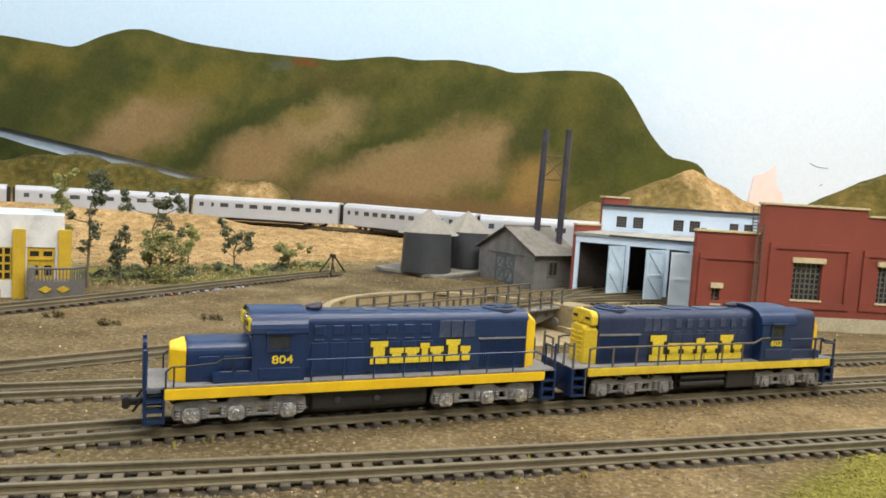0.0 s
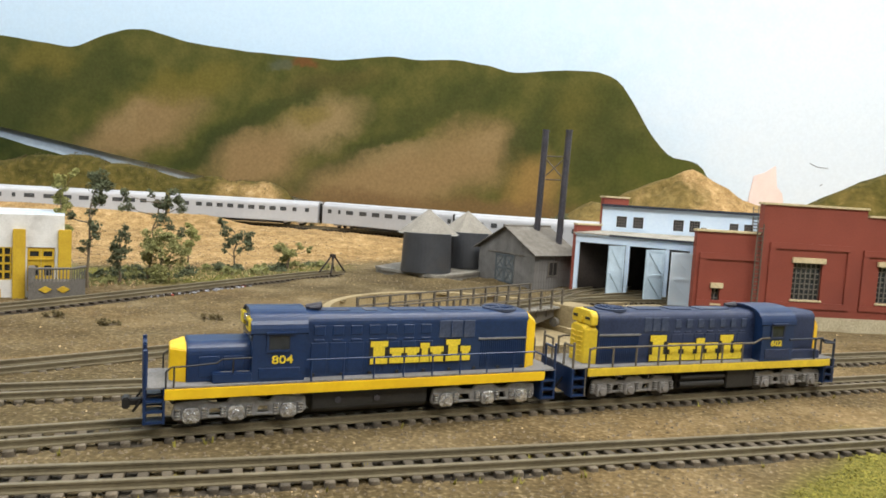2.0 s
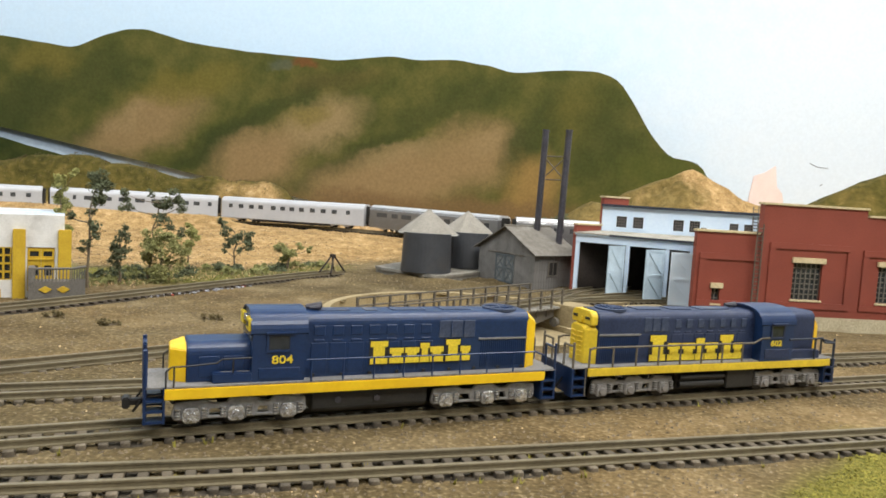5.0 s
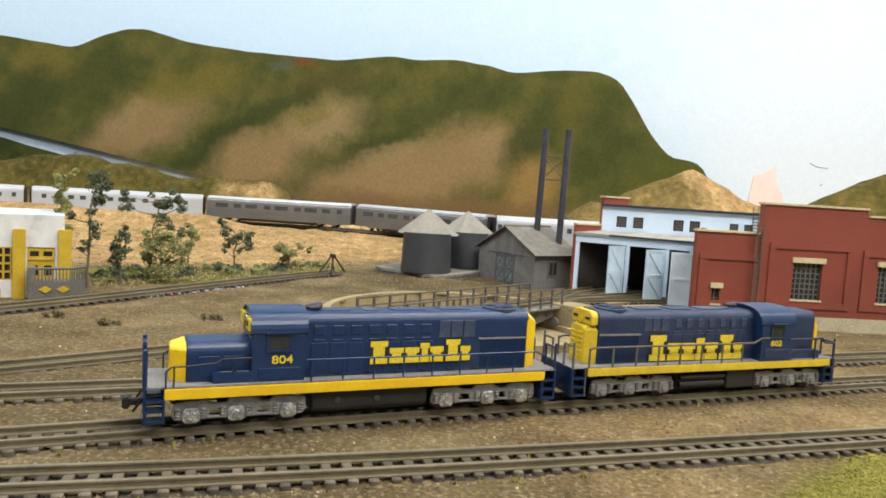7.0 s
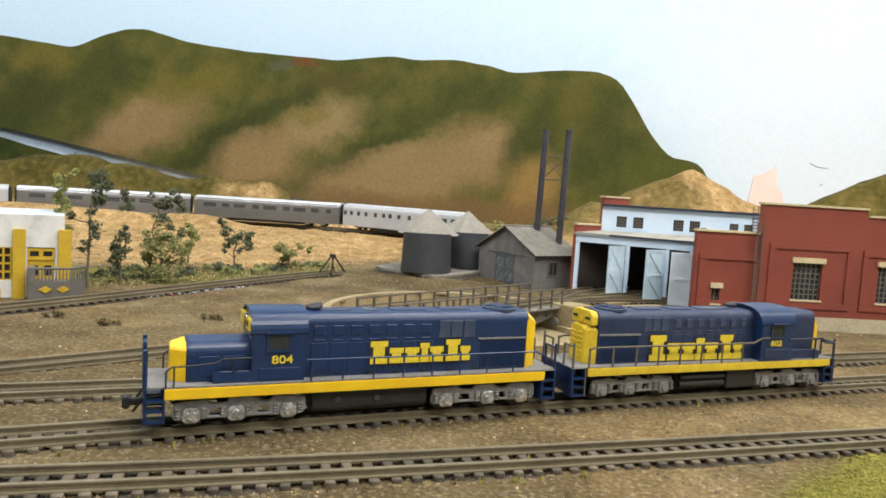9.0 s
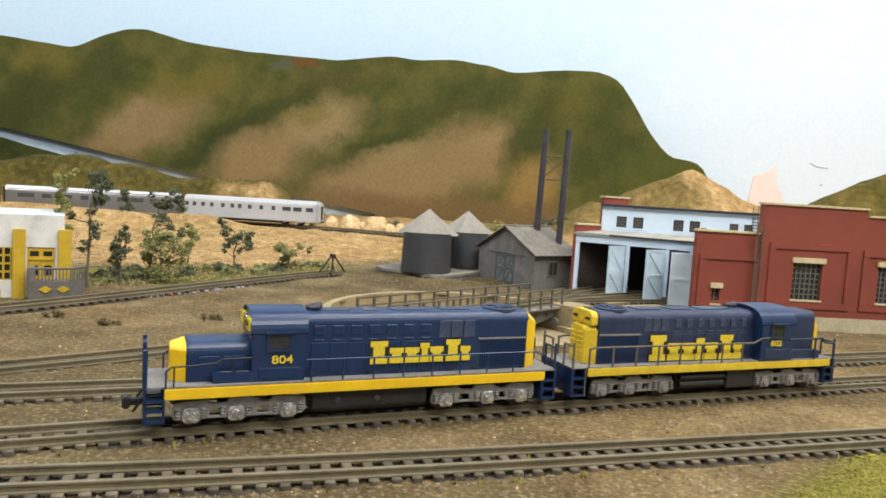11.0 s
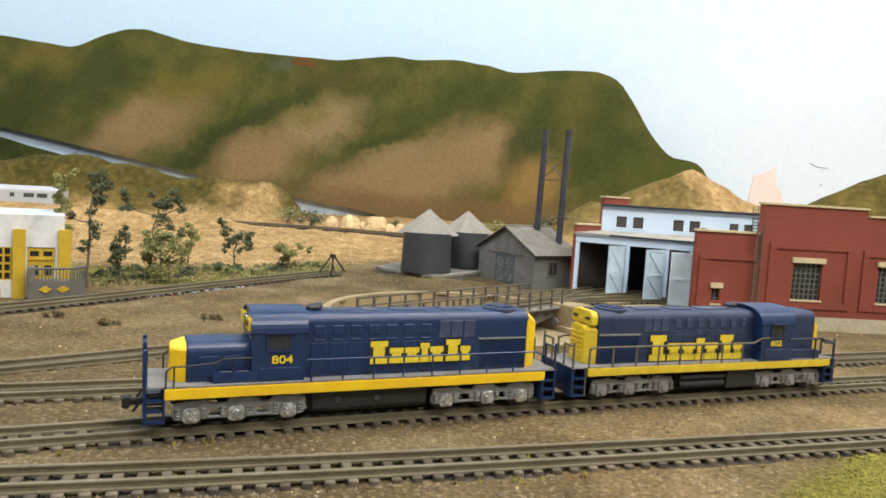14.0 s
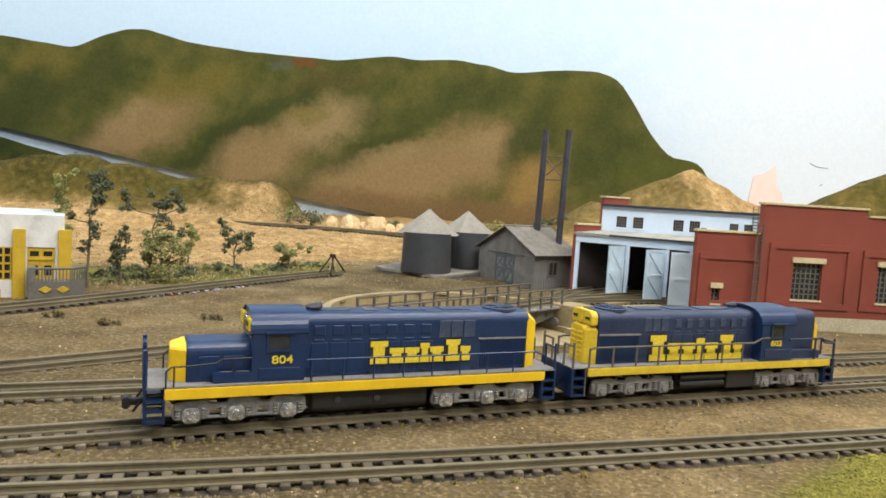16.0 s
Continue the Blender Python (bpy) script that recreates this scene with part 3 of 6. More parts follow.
def track(label, pts, z=0.0, pitch=0.75, ties=True, tie_mat=None, stuff=False, tie_skip=0.0):
    t = thing("track", 0, 0, 0, 0, label, "track", kind="structure")
    for off in (-0.72, 0.72):
        sweep("rail", pts[::2], off, z[::2] if np.ndim(z) else z, t, RAIL)
    if not stuff:
        # strip added under the ties; its dark tone stands for shade in the gaps
        sweep("roadbed", pts[::4], 0.0, z - 0.50, t, SHADEBED, [(-1.28, -0.12), (1.28, -0.12), (1.12, 0.0), (-1.12, 0.0)])
    rng = random.Random(len(pts))
    length = 0.25 * (len(pts) - 1)
    n = int(length / pitch)
    if stuff:
        verts, faces = [], []
    mesh = None if stuff else box_mesh("tie", 0.35, 2.22, 0.30, tie_mat or TIE, 0.03)
    for i in range(n):
        j = min(len(pts) - 2, int(i * pitch / 0.25))
        x, y = pts[j]
        dx, dy = pts[j + 1] - pts[j]
        a = math.atan2(dy, dx) + rng.uniform(-0.03, 0.03)
        m = Matrix.Translation((x, y, (z[j] if np.ndim(z) else z) - 0.445 + rng.uniform(-0.03, 0.01))) @ Matrix.Rotation(a, 4, "Z")
        if stuff:
            k = len(verts)
            verts += [tuple(m @ Vector((u, v, w))) for u in (-0.16, 0.16) for v in (-1.25, 1.25) for w in (-0.15, 0.15)]
            faces += [tuple(k + q for q in f) for f in ((0, 1, 3, 2), (4, 6, 7, 5), (0, 4, 5, 1), (2, 3, 7, 6), (1, 5, 7, 3))]
        elif rng.random() > tie_skip:
            piece("tie", mesh, t, m)
    if stuff:
        raw("tie", verts, faces, tie_mat or TIE, t, "stuff")
    return t


T1 = smooth_path([(-22.42, 19.47), (-13.12, 21.79), (-5.61, 23.75), (10.39, 28.63), (20.79, 31.79), (30.09, 34.64)], 3)
T2 = smooth_path([(-21.89, 22.18), (-15.19, 25.18), (-11.99, 26.61), (-6.29, 29.24), (3.16, 33.14), (12.11, 36.90), (26.01, 42.38), (36.11, 46.28)], 3)
T3 = smooth_path([(-26.89, 27.13), (-18.39, 30.44), (-13.19, 32.54), (6.11, 40.35), (27.11, 48.69), (31.61, 50.49), (44.11, 55.52)], 3)
T4 = smooth_path([(-26.89, 29.99), (-20.69, 35.24), (-14.99, 40.12), (-9.40, 45.74), (-4.91, 50.92)], 3)
T5 = smooth_path([(-33.93, 42.70), (-29.83, 48.70), (-26.54, 54.17), (-22.84, 61.00), (-11.34, 80.61)], 3)


def buffer_stop(x, y, turn):
    t = thing("bumper_post", x, y, 0, turn, "dark brown timber bumper post at the end of the spur", "bumper post")
    for sy in (-0.8, 0.8):
        for name, foot in (("post", -0.5), ("brace", 2.0)):
            bm = bmesh.new()
            tube(bm, (foot, sy, -0.15), (0.75, sy * 0.18, 1.72), 0.11, 6, 0.09)
            part(name, bm, SHADETIMBER, t)
    bm = bmesh.new()
    box(bm, 0.55, -0.35, 1.55, 0.9, 0.35, 1.85)
    part("beam", bm, SHADETIMBER, t, bevel=0.05)


# ---- turntable ----
def turntable():
    cx, cy, r = PIT
    t = thing("turntable_pit", cx, cy, 0, 0, "round sandy concrete turntable pit with a stepped rim", "turntable pit", kind="structure")
    n = 72
    prof = [(r + 0.55, -0.64), (r + 0.55, -0.40), (r - 0.1, -0.40), (r - 0.1, -2.0), (r - 1.5, -2.02), (r - 1.5, -2.5), (0.1, -2.5)]
    verts = [(a * math.cos(2 * math.pi * i / n), a * math.sin(2 * math.pi * i / n), b) for i in range(n) for a, b in prof]
    k = len(prof)
    faces = [(i * k + j, i * k + j + 1, ((i + 1) % n) * k + j + 1, ((i + 1) % n) * k + j) for i in range(n) for j in range(k - 1)]
    raw("pit_wall", verts, faces, CONCRETE, t)
    b = thing("turntable_bridge", cx, cy, 0, 46.4, "grey timber decked turntable bridge with pipe railings", "turntable")
    L = 10.75
    bm = bmesh.new()
    for sy in (-1.15, 1.15):
        prism(bm, [(-L, -0.5), (L, -0.5), (L, -1.2), (L * 0.55, -2.1), (-L * 0.55, -2.1), (-L, -1.2)], sy - 0.12, sy + 0.12, "y")
        for i in range(-7, 8):
            box(bm, i * 1.5 - 0.05, sy - 0.25, -1.2, i * 1.5 + 0.05, sy + 0.25, -0.5)
    part("girder", bm, GREYPAINT, b)
    bm = bmesh.new()
    for sx in (-L + 0.8, L - 0.8):
        for sy in (-1.6, 1.6):
            tube(bm, (sx - 0.2, sy, -1.75), (sx + 0.2, sy, -1.75), 0.42, 14)
    part("end_wheel", bm, GREYPAINT, b)
    mesh = box_mesh("deck_plank", 0.44, 3.9, 0.18, DECK, 0.02)
    for i in range(int(2 * L / 0.5)):
        piece("deck_plank", mesh, b, pose(-L + 0.25 + i * 0.5, 0, -0.40))
    for sy in (-0.72, 0.72):
        sweep("rail", np.array([(-L, sy), (0, sy), (L, sy)]), 0, 0.0, b, RAIL)
    for side in (-1.85, 1.85):
        for z in (0.70, 1.30):
            bm = bmesh.new()
            tube(bm, (-L + 0.2, side, z), (L - 0.2, side, z), 0.075, 6)
            part("handrail", bm, RAILING, b)
        bm = bmesh.new()
        box(bm, -0.08, -0.08, -0.4, 0.08, 0.08, 1.36)
        me = part("railing_post", bm, RAILING, b).data
        first = b.children[-1]
        first.matrix_basis = pose((-L + 0.2) * U, side * U, 0)
        for i in range(1, 14):
            piece("railing_post", me, b, pose(-L + 0.2 + i * (2 * L - 0.4) / 13, side, 0))


# ---- engine house ----
RW = (21.35, 60.93)
RA = 0.0921
F0, F1 = (14.5, 78.96), (25.5, 73.4)


def gridwin(parent, w, h, cols, rows, m, frame_mat, name="window", deep=0.16):
    """A recessed window: dark pane behind a grid of thin bars. Local x along the wall, z up, outside is -y."""
    bm = bmesh.new()
    box(bm, 0, 0.10, 0, w, 0.14, h)
    pane = part(name, bm, DARKGLASS, parent)
    pane.matrix_basis = Matrix.LocRotScale(m.translation * U, m.to_quaternion(), None)
    up, across = box_mesh("window_bar", 0.09, 0.09, h, frame_mat), box_mesh("window_bar", w + 0.09, 0.08, 0.09, frame_mat)
    for i in range(cols + 1):
        piece("window_bar", up, pane, pose(w * i / cols, 0.045, h / 2))
    for i in range(rows + 1):
        piece("window_bar", across, pane, pose(w / 2, 0.045, h * i / rows))
    return pane


def wall_with_holes(bm, x0, x1, z0, z1, holes, y0, y1):
    """A wall in local x, z with rectangular openings (x0, x1, z0, z1) side by side."""
    cuts = sorted({x0, x1, *[v for h in holes for v in h[:2]]})
    for a, b in zip(cuts, cuts[1:]):
        mid, z = 0.5 * (a + b), z0
        for h in sorted((h for h in holes if h[0] < mid < h[1]), key=lambda h: h[2]):
            if h[2] > z + 1e-4:
                box(bm, a, y0, z, b, y1, h[2])
            z = h[3]
        if z1 > z + 1e-4:
            box(bm, a, y0, z, b, y1, z1)
    bmesh.ops.remove_doubles(bm, verts=bm.verts, dist=1e-4)


def engine_house():
    e = thing("engine_house", 0, 0, 0, 0, "three-stall red brick engine house with white clerestory and open doors", "engine house")
    # near radial wall: local x runs along it, outside towards -y
    near = thing("near_wall", RW[0], RW[1], 0, math.degrees(RA))
    near.parent = e
    X = lambda x: (x - RW[0]) / math.cos(RA)
    a, b, c, d = 0.0, X(26.88), X(36.1), X(50)
    w1, w2 = X(29.9), X(37.45)
    bm = bmesh.new()
    wall_with_holes(bm, a, b, 0.70, 7.50, [(X(23.0), X(23.7), 1.45, 2.75)], 0.0, 0.6)
    part("brick_wall", bm, BRICK, near)
    bm = bmesh.new()
    wall_with_holes(bm, b, c, 0.70, 10.08, [(w1, w1 + 2.6, 2.15, 5.30)], -0.25, 0.5)
    part("brick_wall", bm, BRICK, near)
    bm = bmesh.new()
    wall_with_holes(bm, c, d, 0.70, 9.48, [(w2 + 0.15, w2 + 2.75, 2.15, 5.30)], -0.25, 0.5)
    part("brick_wall", bm, BRICK, near)
    bm = bmesh.new()
    box(bm, a, -0.32, -0.95, d, 0.7, 0.70)
    part("plinth", bm, PLINTH, near, "tan concrete plinth", bevel=0.04)
    # raised borders round the recessed wall panels
    for x0, x1, z0, z1, y in ((X(22.2), X(26.5), 1.75, 5.20, 0.0), (X(28.17), X(34.6), 1.92, 6.42, -0.25), (X(36.6), X(43), 1.92, 6.10, -0.25)):
        bm = bmesh.new()
        t = 0.55
        for q in ((x0 - t, z0 - t, x1 + t, z0), (x0 - t, z1, x1 + t, z1 + t), (x0 - t, z0, x0, z1), (x1, z0, x1 + t, z1)):
            box(bm, q[0], y - 0.14, q[1], q[2], y + 0.01, q[3])
        part("panel_border", bm, BRICK, near, bevel=0.03)
    for x0, x1, z, y in ((a - 0.1, b - 0.05, 7.50, 0.0), (b - 0.1, c + 0.1, 10.08, -0.25), (c + 0.11, d, 9.48, -0.25)):
        bm = bmesh.new()
        box(bm, x0, y - 0.16, z, x1, 0.68, z + 0.20)
        part("coping", bm, STONE, near, "tan stone coping", bevel=0.03)
    for x0, w, z0, z1, y, cols, rows in ((X(23.0), 0.7, 1.45, 2.75, 0.0, 2, 3), (w1, 2.6, 2.15, 5.30, -0.25, 6, 7), (w2 + 0.15, 2.6, 2.15, 5.30, -0.25, 6, 7)):
        gridwin(near, w, z1 - z0, cols, rows, pose(x0, y + 0.22, z0), GREYPAINT)
        bm = bmesh.new()
        box(bm, x0 - 0.18, y - 0.20, z1, x0 + w + 0.22, y + 0.2, z1 + 0.46)
        part("lintel", bm, STONE, near, bevel=0.03)
        bm = bmesh.new()
        box(bm, x0 - 0.12, y - 0.18, z0 - 0.16, x0 + w + 0.12, y + 0.2, z0)
        part("window_sill", bm, STONE, near, bevel=0.02)
    ladder(near, b - 0.35, -0.55, 0.75, 8.4)
    # far radial wall with a stepped parapet
    far = thing("far_wall", F0[0], F0[1], 0, 25.1)
    far.parent = e
    bm = bmesh.new()
    box(bm, 0, 0, -0.7, 3.37, 0.6, 6.75)
    box(bm, 3.37, 0, -0.7, 6.75, 0.6, 9.9)
    box(bm, 6.75, 0, -0.7, 15.9, 0.6, 8.5)
    part("brick_wall", bm, BRICK, far)
    for x0, x1, z in ((-0.05, 3.32, 6.75), (3.27, 6.85, 9.9)):
        bm = bmesh.new()
        box(bm, x0, -0.12, z, x1, 0.72, z + 0.2)
        part("coping", bm, STONE, far, bevel=0.03)
    # added lining whose near-black colour gives the stalls their inside shade
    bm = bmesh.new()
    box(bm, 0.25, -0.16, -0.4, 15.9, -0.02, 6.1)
    part("soot_lining", bm, SHADETIMBER, far, "dark inner lining added for the shade inside the stalls")
    # stall front
    fa = math.atan2(F1[1] - F0[1], F1[0] - F0[0])
    FL = math.hypot(F1[0] - F0[0], F1[1] - F0[1])
    front = thing("stall_front", F0[0], F0[1], 0, math.degrees(fa))
    front.parent = e
    bays = [0.42, 5.48, 5.86, 9.57, 9.95, 11.95]
    bm = bmesh.new()
    box(bm, 0, -0.25, 4.95, FL, 0.2, 5.72)
    part("fascia", bm, WHITE, front, bevel=0.03)
    bm = bmesh.new()
    box(bm, -0.1, -0.45, 5.72, FL, 0.3, 5.98)
    part("eave_board", bm, WHITE, front, bevel=0.03)
    bm = bmesh.new()
    box(bm, FL * 0.30, -0.52, 5.80, FL, -0.46, 6.0)
    part("gutter", bm, TRIMDARK, front, "dark gutter along the roof edge")
    for x0, x1 in ((0, bays[0]), (bays[1], bays[2]), (bays[3], bays[4]), (bays[5], FL)):
        bm = bmesh.new()
        box(bm, x0, -0.2, -0.6, x1, 0.2, 4.95)
        part("door_post", bm, WHITE, front, bevel=0.02)
    bm = bmesh.new()
    box(bm, -0.35, -0.1, -0.7, -0.02, 0.35, 6.6)
    part("corner_pier", bm, BRICK, front)
    # sloped front roof, clerestory and high roof
    c0, c1 = (17.4, 80.34), (37.0, 75.13)
    verts = [(F0[0] - 0.45, F0[1] - 0.35, 5.99), (F1[0] - 0.2, F1[1] - 0.4, 5.99), (c1[0], c1[1] + 0.3, 6.45), (c0[0], c0[1], 6.25)]
    raw("front_roof", verts + [(x, y, z - 0.12) for x, y, z in verts], [(0, 1, 2, 3), (7, 6, 5, 4), (0, 4, 5, 1), (1, 5, 6, 2), (2, 6, 7, 3), (3, 7, 4, 0)], ROOFGREY, e)
    ca = math.atan2(c1[1] - c0[1], c1[0] - c0[0])
    CL = math.hypot(c1[0] - c0[0], c1[1] - c0[1])
    cl = thing("clerestory", c0[0], c0[1], 0, math.degrees(ca))
    cl.parent = e
    wins = [(1.60, 2.68), (3.38, 4.45), (7.60, 8.66), (9.27, 10.33), (13.30, 14.18), (14.75, 15.6)]
    bm = bmesh.new()
    wall_with_holes(bm, 0, CL, 5.9, 8.95, [(p, q, 6.75, 7.95) for p, q in wins], 0.0, 0.4)
    part("white_wall", bm, WHITE, cl)
    for p, q in wins:
        gridwin(cl, q - p, 1.2, 4, 4, pose(p, 0.12, 6.75), WINBAR)
        bm = bmesh.new()
        for r in ((p - 0.16, 6.6, p, 8.1), (q, 6.6, q + 0.16, 8.1), (p, 7.95, q, 8.1), (p, 6.6, q, 6.75)):
            box(bm, r[0], -0.06, r[1], r[2], 0.05, r[3])
        part("window_frame", bm, WHITE, cl)
    bm = bmesh.new()
    box(bm, -0.1, -0.35, 8.95, CL, 0.4, 9.22)
    part("roof_edge", bm, TRIMDARK, cl, "dark navy roof edge")
    roof = [(c0[0] + 0.2, c0[1], 9.15), (c1[0] + 0.1, c1[1] + 0.4, 9.15), (47, 69.49, 9.1), (40, 91.27, 9.1), (31, 89.39, 9.1)]
    raw("high_roof", roof + [(x, y, z - 0.2) for x, y, z in roof], [(0, 1, 2, 3, 4), (9, 8, 7, 6, 5)] + [(i, 5 + i, 5 + (i + 1) % 5, (i + 1) % 5) for i in range(5)], ROOFGREY, e)
    ladder(cl, 15.8, -0.6, 6.3, 9.9, lean=0.9)
    low_roof = [(21.7, 62.1, 7.0), (25.9, 73.25, 7.0), (37.0, 75.2, 7.0), (47, 69.49, 7.0), (50, 64.6, 7.0)]
    raw("low_roof", low_roof + [(x, y, z - 0.2) for x, y, z in low_roof], [(0, 1, 2, 3, 4), (9, 8, 7, 6, 5)] + [(i, 5 + i, 5 + (i + 1) % 5, (i + 1) % 5) for i in range(5)], ROOFGREY, e)
    # return wall, in the same near-black shade colour
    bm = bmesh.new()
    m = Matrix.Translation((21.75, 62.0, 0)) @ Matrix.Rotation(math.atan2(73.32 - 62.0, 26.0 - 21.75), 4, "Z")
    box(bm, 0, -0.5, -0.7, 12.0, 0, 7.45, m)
    part("return_wall", bm, SHADETIMBER, e)
    # back wall and floor, coloured dark for the shade inside
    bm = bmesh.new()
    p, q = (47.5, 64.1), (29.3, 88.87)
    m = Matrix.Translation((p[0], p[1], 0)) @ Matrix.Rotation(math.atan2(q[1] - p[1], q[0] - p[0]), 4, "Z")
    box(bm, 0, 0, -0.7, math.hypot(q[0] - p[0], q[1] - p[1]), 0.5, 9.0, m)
    part("back_wall", bm, SHADETIMBER, e)
    slab = [(F0[0], F0[1]), (F1[0], F1[1]), (21.9, 62.1), (47.4, 64.4), (29.2, 88.57)]
    raw("floor_slab", [(x, y, -0.42) for x, y in slab] + [(x, y, -0.9) for x, y in slab], [(0, 1, 2, 3, 4)] + [(i, 5 + i, 5 + (i + 1) % 5, (i + 1) % 5) for i in range(5)], TIEFAR, e)
    # open door leaves; the third has brighter paint to offset its shade
    for hx, hy, tx, ty, m in ((19.15, 76.1, 17.35, 75.5, DOORWHITE), (22.7, 73.92, 20.55, 72.8, DOORWHITE), (25.0, 71.15, 22.6, 71.3, DOORLIT)):
        a = math.degrees(math.atan2(ty - hy, tx - hx))
        door_leaf(e, hx, hy, a, math.hypot(tx - hx, ty - hy), m)


def ladder(parent, x, y, z0, z1, lean=0.0):
    t = thing("ladder", x, y, 0)
    t.parent = parent
    tagged(t, "thin dark steel ladder")
    for s in (-0.26, 0.26):
        bm = bmesh.new()
        tube(bm, (s, 0, z0), (s, lean, z1), 0.055, 6)
        part("stile", bm, RAILING, t)
    n = int((z1 - z0) / 0.36)
    bm = bmesh.new()
    for i in range(1, n + 1):
        f = i / (n + 1)
        tube(bm, (-0.26, lean * f, z0 + f * (z1 - z0)), (0.26, lean * f, z0 + f * (z1 - z0)), 0.04, 5)
    part("rungs", bm, RAILING, t, kind="stuff")


def door_leaf(parent, x, y, turn, w, material):
    t = thing("stall_door", x, y, -0.35, turn)
    t.parent = parent
    h = 5.25
    bm = bmesh.new()
    box(bm, 0, -0.06, 0, w, 0.06, h)
    part("door_panel", bm, material, t)
    for side in (-0.1, 0.1):
        for r in ((0, 0, 0.22, h), (w - 0.22, 0, w, h), (0.22, 0, w - 0.22, 0.25), (0.22, h - 0.25, w - 0.22, h), (0.22, h * 0.5 - 0.12, w - 0.22, h * 0.5 + 0.12)):
            bm = bmesh.new()
            box(bm, r[0], min(side, side * 0.6), r[1], r[2], max(side, side * 0.6), r[3])
            part("door_rail", bm, material, t)
        for z in (0.25, h * 0.5 + 0.12):
            bm = bmesh.new()
            tube(bm, (0.25, side * 0.75, z), (w - 0.25, side * 0.75, z + h * 0.5 - 0.4), 0.09, 4)
            part("door_brace", bm, material, t)


# ---- boiler shed, stacks, tanks ----
def boiler_shed():
    C, W, D, H, R = (10.15, 78.96), 10.1, 6.5, 3.36, 5.95
    t = thing("boiler_shed", C[0], C[1], 0, 35.0, "weathered grey board boiler shed with gabled roof", "shed")
    # local x runs along the side wall (away), local y along the gable
    bm = bmesh.new()
    box(bm, 0.15, 0.15, -0.8, D - 0.15, W - 0.15, H)
    prism(bm, [(0.15, H), (W - 0.15, H), (W / 2, R - 0.12)], 0.15, D - 0.15, "x")
    part("core", bm, WOODGREY, t)
    w = 0.385
    for i in range(int(W / w)):
        y = (i + 0.5) * w
        top = H + (R - H) * (1 - abs(y - W / 2) / (W / 2)) - 0.12
        bm = bmesh.new()
        box(bm, 0.02, y - w / 2 + 0.01, -0.75, 0.17, y + w / 2 - 0.01, top)
        part("board", bm, WOODGREY, t)
    mesh = box_mesh("board", w - 0.02, 0.14, H + 0.75, WOODGREY, 0.02)
    for i in range(int(D / w)):
        piece("board", mesh, t, pose((i + 0.5) * w, 0.08, (H - 0.75) / 2))
    for s in (0, 1):
        tilt = math.atan2(R - H, W / 2)
        length = math.hypot(R - H, W / 2) + 0.5
        rows = 12
        m = Matrix.Translation((-0.45, W / 2, R + 0.06)) @ Matrix.Rotation(tilt if s == 0 else -tilt, 4, "X")
        for i in range(rows):
            a, b = i / rows * length, (i + 1.25) / rows * length
            y0, y1 = (-b, -a) if s == 0 else (a, b)
            bm = bmesh.new()
            for v in box(bm, 0, y0, -0.10, D + 0.6, y1, 0.0):
                if v.co.z > -0.05 and abs(v.co.y) > 0.5 * (a + b):
                    v.co.z += 0.006
            bmesh.ops.transform(bm, matrix=m, verts=bm.verts)
            part("roof_board", bm, SHINGLE, t)
    bm = bmesh.new()
    tube(bm, (-0.5, W / 2, R + 0.10), (D + 0.2, W / 2, R + 0.10), 0.13, 6)
    part("ridge_cap", bm, SHINGLE, t)
    # double doors with braces
    for y0 in (W * 0.34, W * 0.34 + 1.62):
        bm = bmesh.new()
        box(bm, -0.06, y0, -0.5, 0.05, y0 + 1.6, 2.75)
        door = part("door", bm, SHEDDOOR, t, "faded teal-grey plank door")
        for r in ((y0, -0.5, y0 + 0.18, 2.75), (y0 + 1.42, -0.5, y0 + 1.6, 2.75), (y0 + 0.18, -0.5, y0 + 1.42, -0.3), (y0 + 0.18, 2.55, y0 + 1.42, 2.75), (y0 + 0.18, 1.05, y0 + 1.42, 1.22)):
            bm = bmesh.new()
            box(bm, -0.15, r[0], r[1], -0.06, r[2], r[3])
            part("door_rail", bm, SHEDTRIM, door)
        for za, zb in ((-0.3, 1.05), (1.05, -0.3), (1.22, 2.55), (2.55, 1.22)):
            bm = bmesh.new()
            tube(bm, (-0.1, y0 + 0.2, za), (-0.1, y0 + 1.4, zb), 0.06, 4)
            part("door_brace", bm, SHEDTRIM, door)
    bm = bmesh.new()
    box(bm, -0.08, W * 0.17, 2.85, 0.0, W * 0.34 + 5.0, 2.97)
    part("door_track", bm, SHINGLE, t)
    bm = bmesh.new()
    box(bm, 2.1, -0.06, 0.9, 3.3, 0.06, 2.3)
    win = part("window", bm, BLACK, t)
    bm = bmesh.new()
    for r in ((1.98, 0.78, 2.1, 2.42), (3.3, 0.78, 3.42, 2.42), (2.1, 2.3, 3.3, 2.42), (2.1, 0.78, 3.3, 0.9), (2.68, 0.9, 2.72, 2.3)):
        box(bm, r[0], -0.14, r[1], r[2], -0.02, r[3])
    part("window_frame", bm, SHINGLE, win)
    s = thing("smokestack", 0, 0, 0, 0, "two tall blue-grey steel smokestacks joined by cross braces", "smokestack")
    P = ((10.85, 84.96, 3.6), (13.3, 83.46, 3.6))
    for x, y, z in P:
        bm = bmesh.new()
        tube(bm, (x, y, z), (x + 0.28, y, 17.2), 0.37, 18, 0.36)
        part("flue_pipe", bm, STACK, s)
        bm = bmesh.new()
        tube(bm, (x + 0.28, y, 17.15), (x + 0.285, y, 17.35), 0.41, 18)
        part("flue_rim", bm, STACK, s)
    bm = bmesh.new()
